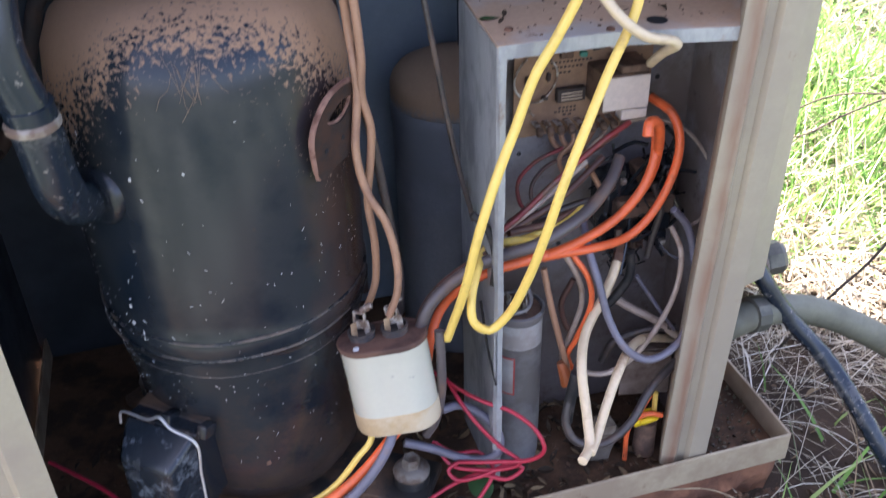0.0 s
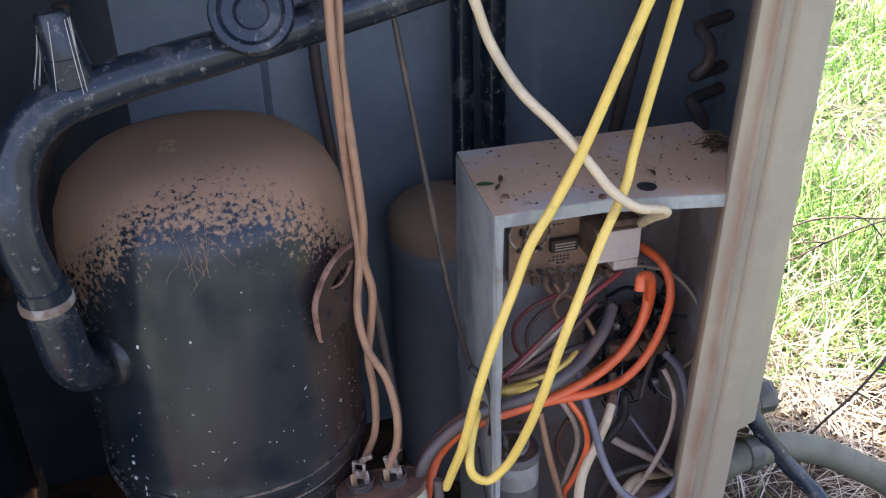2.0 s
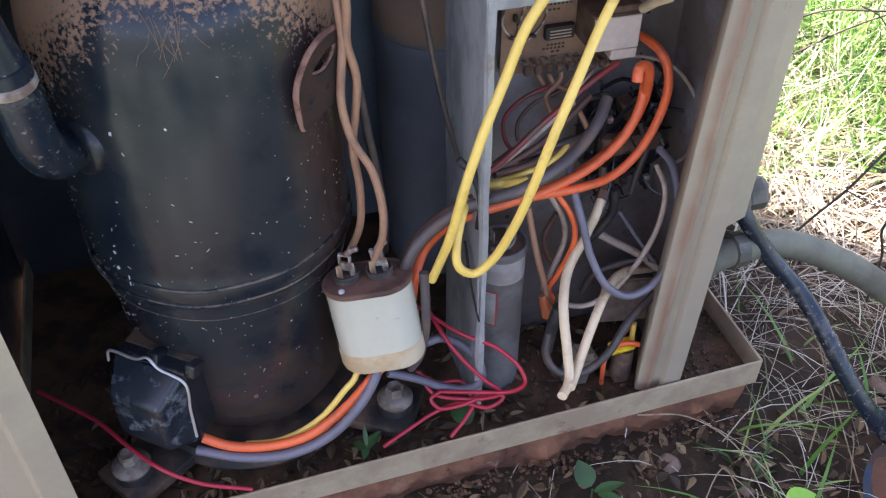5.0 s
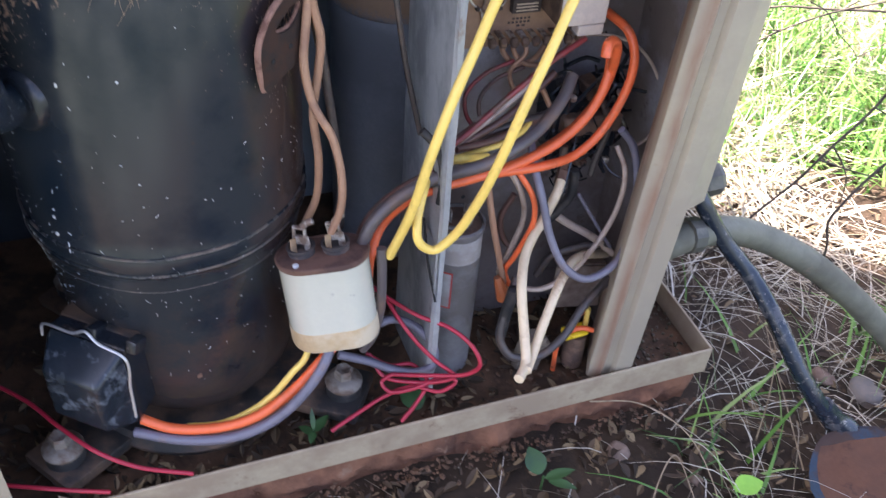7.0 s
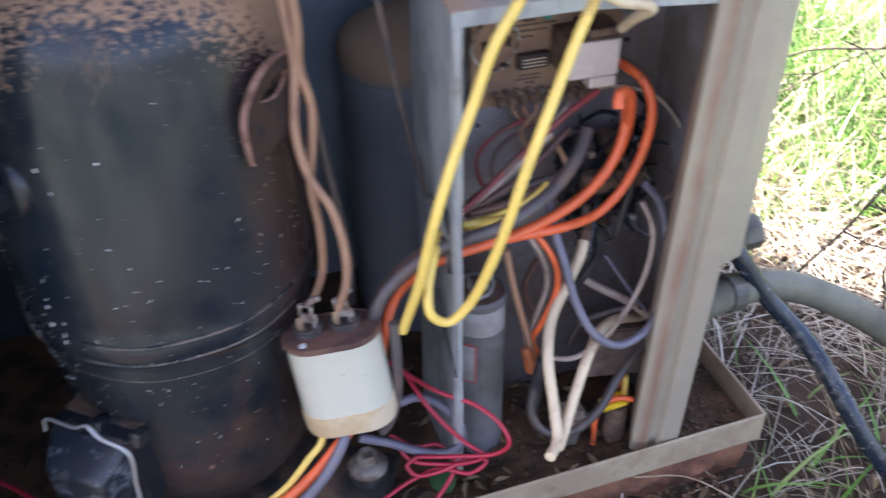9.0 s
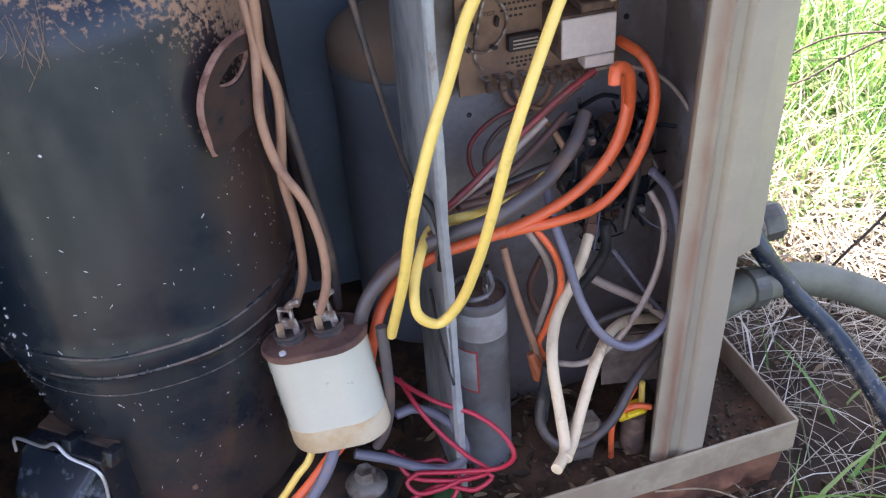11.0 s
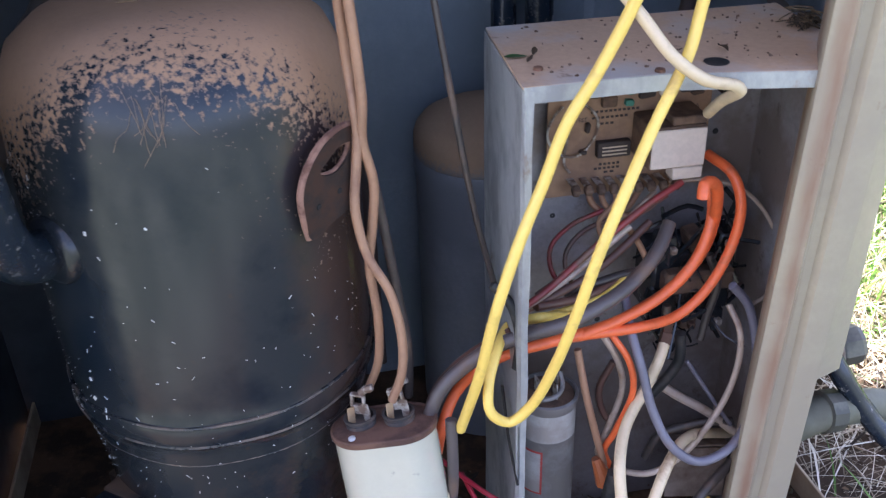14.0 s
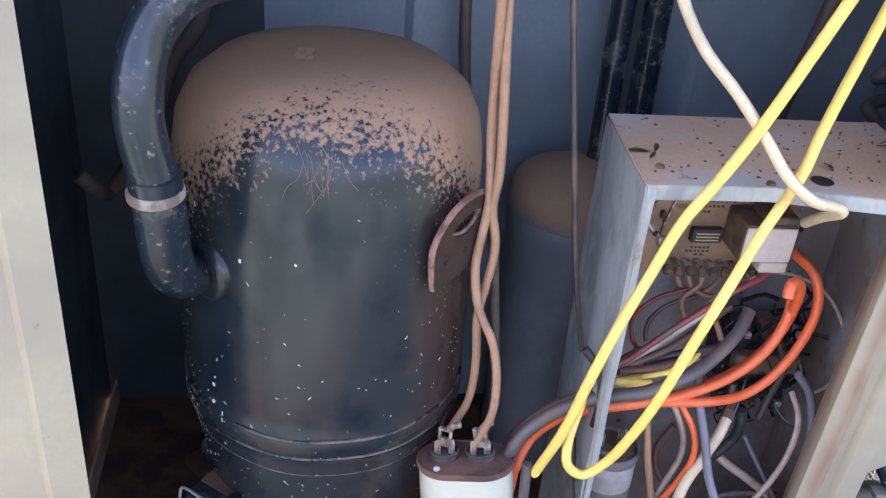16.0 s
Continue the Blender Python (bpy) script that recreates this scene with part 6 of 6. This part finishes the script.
def slab_place():
    p = U(rng.uniform(A_L, A_R - 0.01), 0.0095 + rng.uniform(-0.001, 0.001), rng.uniform(-0.096, -0.060))
    return p.x, p.y, p.z


crumbs("soil_crumbs", 900, edge_place, 0.0032, M_SOIL, "crumbs of red soil along the slab")
crumbs("slab_crumbs", 520, slab_place, 0.0022, M_CLAY, "rough red grit on the face of the slab")
crumbs("ground_crumbs", 1100, right_place, 0.0042, M_GROUND, "dark crumbs of soil among the straw")
crumbs("pan_silt", 600, pan_place, 0.003, M_SOIL, "red-brown silt in the base pan")


def silt_place():
    p = U(rng.uniform(A_R - 0.115, A_R - 0.004), rng.uniform(0.004, 0.24), -0.049 + rng.uniform(0, 0.004))
    return p.x, p.y, p.z


M_SILT = leafy("wet_silt", [(0.035, 0.028, 0.018), (0.07, 0.055, 0.035), (0.12, 0.10, 0.06), (0.05, 0.06, 0.03)], 0.4)
crumbs("wet_silt", 700, silt_place, 0.0024, M_SILT, "wet dark silt and seed chaff in the pan corner")


def stone(x, y, r, material, label, squash=0.6):
    bms = bmesh.new()
    bmesh.ops.create_icosphere(bms, subdivisions=3, radius=r)
    off = Vector((x * 30, y * 30, 0))
    for v in bms.verts:
        v.co *= 1 + 0.30 * noise.noise(v.co / r * 1.1 + off)
        v.co.z *= squash
    bms.transform(Matrix.Translation((x, y, ground_z(x, y) + r * squash * 0.35)) @ Matrix.Rotation(x * 40, 4, "Z"))
    return tagged(part("stone", bms, material), label, "stone", "stones by the slab")


for x, y, r, mm, lb in ((0.246, 0.634, 0.012, M_STONE, "small tan clod on the soil"), (0.271, 0.549, 0.017, M_STONE, "flat tan stone among the litter"), (0.343, 0.638, 0.009, M_STONE, "small reddish stone among straw"),
                        (0.325, 0.600, 0.008, M_STONE, "small reddish stone among straw"), (0.515, 0.736, 0.014, M_STONE, "pale stone lying in the grass"), (0.559, 0.712, 0.020, M_STONEG, "dark grey stone lying in the grass"),
                        (-0.007, 0.553, 0.014, M_STONE, "pale flat stone among the leaves"), (0.04, 0.545, 0.008, M_STONE, "small pale stone among the leaves"), (0.36, 0.655, 0.008, M_STONE, "small pale stone among straw"),
                        (0.305, 0.56, 0.009, M_STONE, "small tan clod on the soil"), (0.39, 0.60, 0.007, M_STONEG, "small grey stone among straw")):
    stone(x, y, r, mm, lb)


def leaf_shape(L_, W_, m, bend=0.15, n=8):
    bms = bmesh.new()
    rows_ = []
    for k in range(n + 1):
        t = k / n
        w = W_ * 0.5 * math.sin(math.pi * (0.03 + 0.97 * t) ** 0.8) ** 0.9
        zc = -bend * L_ * (t - 0.35) ** 2
        rows_.append([bms.verts.new(m @ Vector((s * w, t * L_, zc + 0.18 * w * abs(s)))) for s in (-1, -0.5, 0, 0.5, 1)])
    for a, c in zip(rows_, rows_[1:]):
        for i in range(4):
            bms.faces.new((a[i], a[i + 1], c[i + 1], c[i]))
    return bms


weed = thing("broadleaf_weed", "dark green broadleaf weed sprouting in front of the slab", "weed", at=(0.155, 0.585, -0.097))
for lx, ly, rz, L_, W_, tilt in ((0.150, 0.588, 20, 0.030, 0.024, 25), (0.155, 0.583, -75, 0.034, 0.012, 6), (0.158, 0.580, -110, 0.030, 0.011, 3)):
    under(part("leaf", leaf_shape(L_, W_, pose(lx, ly, -0.078, tilt, 0, rz)), M_LEAF), weed)
under(part("stem", tube([(0.153, 0.584, -0.10), (0.153, 0.584, -0.076)], 0.0012, 6, straight=True), M_LEAF), weed)
sprout = thing("seedling", "small green seedling growing in the base pan", "weed", at=(-0.075, 0.604, -0.047))
for lx, ly, z, rz, L_, W_, tilt in ((-0.078, 0.601, -0.026, 60, 0.018, 0.009, 5), (-0.078, 0.601, -0.022, -40, 0.022, 0.011, 15), (-0.078, 0.601, -0.022, 170, 0.014, 0.008, -5), (-0.078, 0.601, -0.020, 10, 0.022, 0.005, 55)):
    under(part("leaf", leaf_shape(L_, W_, pose(lx, ly, z, tilt, 0, rz)), M_LEAF), sprout)
under(part("stem", tube([(-0.078, 0.601, -0.049), (-0.078, 0.601, -0.020)], 0.0008, 6, straight=True), M_LEAF), sprout)
tagged(part("green_leaf", leaf_shape(0.034, 0.026, pose(0.026, 0.634, -0.03, 18, 0, 30)), M_LEAF), "round dark green leaf in the base pan", "leaf")
tagged(part("green_leaf", leaf_shape(0.034, 0.024, pose(0.352, 0.570, -0.083, 4, 4, -75)), M_LIME), "bright lime green leaf fallen on the straw", "leaf")
tagged(part("green_leaf", leaf_shape(0.016, 0.007, pose(0.020, 0.693, BZ + 0.003, 0, 0, -80), bend=0.05), M_LEAF), "tiny green leaf on top of the control box", "leaf")
M_CHIP = mat("pale_turquoise_plastic", (0.19, 0.32, 0.29), 0.5, second=(0.15, 0.26, 0.24), scale=40, cover=0.4, bump=0.1)
bm = block(0.036, 0.026, 0.003, pose(-0.140, 0.536, -0.083, 12, -14, 25), 0.001, 1)
for v in bm.verts:
    v.co += Vector((noise.noise(v.co * 60), noise.noise(v.co * 60 + Vector((5, 0, 0))), 0)) * 0.006
tagged(part("plastic_scrap", bm, M_CHIP), "torn scrap of pale turquoise plastic on the ground", "scrap")
M_CORK = mat("split_wood", (0.33, 0.15, 0.06), 0.8, second=(0.16, 0.07, 0.035), scale=40, cover=0.45, bump=0.4, stretch=(1, 1, 4))
bm = bmesh.new()
for k in range(6):
    block(0.006, 0.009, rng.uniform(0.022, 0.040), pose(-0.212 + 0.0045 * k, 0.532 + 0.0015 * k, -0.078 + rng.uniform(-0.004, 0.004), -18 + rng.gauss(0, 4), 6 + rng.gauss(0, 7), 14 + rng.gauss(0, 15)), 0.0012, 1, bm=bm)
tagged(part("wood_chunk", bm, M_CORK), "splintered orange-brown wood chunk against the slab", "wood")

M_STEM = mat("dry_tan_stem", (0.30, 0.225, 0.14), 0.8, second=(0.20, 0.145, 0.09), scale=60, cover=0.4, bump=0.1)
# long dry stems arching over the ground in front
for pts in ([(0.205, 0.647, -0.035), (0.255, 0.640, -0.030), (0.300, 0.610, -0.040), (0.325, 0.565, -0.070), (0.330, 0.52, -0.095)],
            [(0.24, 0.50, -0.095), (0.262, 0.56, -0.055), (0.285, 0.588, -0.048), (0.30, 0.56, -0.07), (0.31, 0.51, -0.095)],
            [(-0.30, 0.53, -0.02), (-0.25, 0.52, -0.03), (-0.20, 0.50, -0.055), (-0.15, 0.47, -0.095)],
            [(0.40, 0.64, -0.095), (0.405, 0.66, -0.04), (0.398, 0.68, 0.02), (0.380, 0.70, 0.04)],
            [(0.44, 0.60, -0.095), (0.425, 0.655, -0.05), (0.415, 0.70, -0.02), (0.43, 0.76, -0.03)]):
    tagged(part("dry_stem", tube(pts, 0.0009, 6, 0.006, radii=lambda k: 0.0009 - 0.0005 * k), M_STEM), "long pale dry grass stem arching over the soil", "grass stem", "dry stems")

# dark thorny twigs reaching in from the side
def twig(pts, r, label, thorns=5):
    tw = thing("twig", label, "twig", "bare twigs", at=pts[0])
    under(part("branch", tube(pts, r, 8, 0.012, radii=lambda k: r * (1.1 - 0.6 * k), wob=0.08), M_TWIG), tw)
    line = curve_points(pts, 0.02)
    for k in range(thorns):
        p = line[int((k + 1) * len(line) / (thorns + 1.5))]
        d = Vector((rng.gauss(0, 1), rng.gauss(0, 0.5), rng.gauss(0, 1))).normalized()
        under(part("thorn", tube([p, p + d * 0.02 + Vector((0, 0, 0.003)), p + d * 0.045 * rng.uniform(0.5, 1.3)], r * 0.4, 6, 0.01, radii=lambda q: r * (0.5 - 0.35 * q)), M_TWIG), tw)
    return tw


def forked(label, r, main, forks):
    """A bare twig with its own forks, each a branch of the one thing."""
    tw = thing("twig", label, "twig", "bare twigs", at=main[0])
    under(part("branch", tube(main, r, 8, 0.010, radii=lambda k: r * (0.75 + 0.35 * k), wob=0.10), M_TWIG), tw)
    for pts in forks:
        under(part("fork", tube(pts, r * 0.55, 6, 0.008, radii=lambda k: r * (0.55 - 0.25 * k), wob=0.10), M_TWIG), tw)
    return tw


forked("dark bare forked twig arching over the grass", 0.0021, [(0.410, 0.93, -0.10), (0.4554, 0.90, 0.0223), (0.4842, 0.90, 0.0629), (0.513, 0.90, 0.1175), (0.5428, 0.90, 0.1711), (0.569, 0.90, 0.2486), (0.63, 0.91, 0.36), (0.75, 0.95, 0.42), (0.95, 1.05, 0.30), (1.05, 1.15, -0.10)],
       [[(0.513, 0.90, 0.1175), (0.5356, 0.90, 0.0892), (0.5458, 0.90, 0.0716), (0.5527, 0.90, 0.0345)], [(0.5032, 0.90, 0.0976), (0.5418, 0.895, 0.0867), (0.5798, 0.89, 0.0791)],
        [(0.5428, 0.90, 0.1711), (0.5684, 0.90, 0.1578), (0.5919, 0.90, 0.1421)], [(0.4842, 0.90, 0.0629), (0.5197, 0.90, 0.0416), (0.5517, 0.90, 0.0324)]])
forked("dark bare forked twig standing beside the conduit", 0.0020, [(0.545, 0.87, -0.10), (0.5329, 0.86, -0.0031), (0.5208, 0.86, 0.035), (0.5271, 0.86, 0.0599), (0.5482, 0.86, 0.1064), (0.5663, 0.86, 0.1357), (0.5801, 0.86, 0.18), (0.64, 0.87, 0.27), (0.76, 0.90, 0.30)],
       [[(0.5663, 0.86, 0.1357), (0.5839, 0.86, 0.1137), (0.5987, 0.86, 0.0869), (0.6055, 0.86, 0.0547)]])
forked("thin dark bare twig hanging over sunlit grass", 0.0017, [(0.44, 1.11, 0.12), (0.4659, 1.10, 0.1338), (0.5053, 1.10, 0.1578), (0.5636, 1.10, 0.1846), (0.618, 1.10, 0.1994), (0.6592, 1.10, 0.2095), (0.80, 1.12, 0.20), (0.95, 1.15, -0.10)],
       [[(0.5053, 1.10, 0.1578), (0.4643, 1.10, 0.1574)], [(0.5302, 1.10, 0.1996), (0.5574, 1.10, 0.1861), (0.586, 1.10, 0.1547), (0.6215, 1.10, 0.1224), (0.6295, 1.10, 0.0915)], [(0.6215, 1.10, 0.1224), (0.6586, 1.10, 0.147), (0.6971, 1.10, 0.1752), (0.74, 1.10, 0.20)]])

twig([(1.05, 1.25, -0.10), (0.85, 1.22, 0.08), (0.72, 1.18, 0.145), (0.60, 1.17, 0.155), (0.53, 1.20, 0.14), (0.47, 1.22, 0.10)], 0.0026, "dark bare twig hanging over sunlit grass", 5)

# dirt on top of the control box
def box_top_place():
    k, q = rng.random(), rng.random()
    p = BFL.lerp(Vector((0.228, 0.69, 0)), 0.04 + 0.92 * k).lerp(BBL.lerp(BBR, 0.04 + 0.92 * k), 0.05 + 0.9 * q)
    return p.x, p.y, BZ + 0.0022


crumbs("box_top_grit", 90, box_top_place, 0.0012, M_DUSTY, "brown grit on the dusty top of the control box")
for x, y, L_ in ((0.037, 0.684, 0.009), (0.040, 0.699, 0.010), (0.164, 0.707, 0.013)):
    bm = bmesh.new()
    dead_leaf(bm, None, L_, L_ * 0.42, pose(x, y, BZ + 0.0045, rng.gauss(0, 12), rng.gauss(0, 12), rng.uniform(0, 360)))
    tagged(part("dead_leaf", bm, M_LITTER), "curled brown dead leaf on the control box", "leaf", "leaves on the control box")
bm = bmesh.new()
for i in range(60):
    c = Vector((0.229 + rng.gauss(0, 0.005), 0.757 + rng.gauss(0, 0.005), BZ + 0.004 + abs(rng.gauss(0, 0.004))))
    d = Vector((rng.gauss(0, 0.006), rng.gauss(0, 0.006), rng.gauss(0, 0.002)))
    tube([c - d, c + Vector((rng.gauss(0, 0.002), rng.gauss(0, 0.002), 0.001)), c + d], 0.0005, 4, 0.006, bm)
tagged(part("debris_nest", bm, M_LITTER), "small nest of dry debris in the corner of the box top", "debris", kind="stuff")
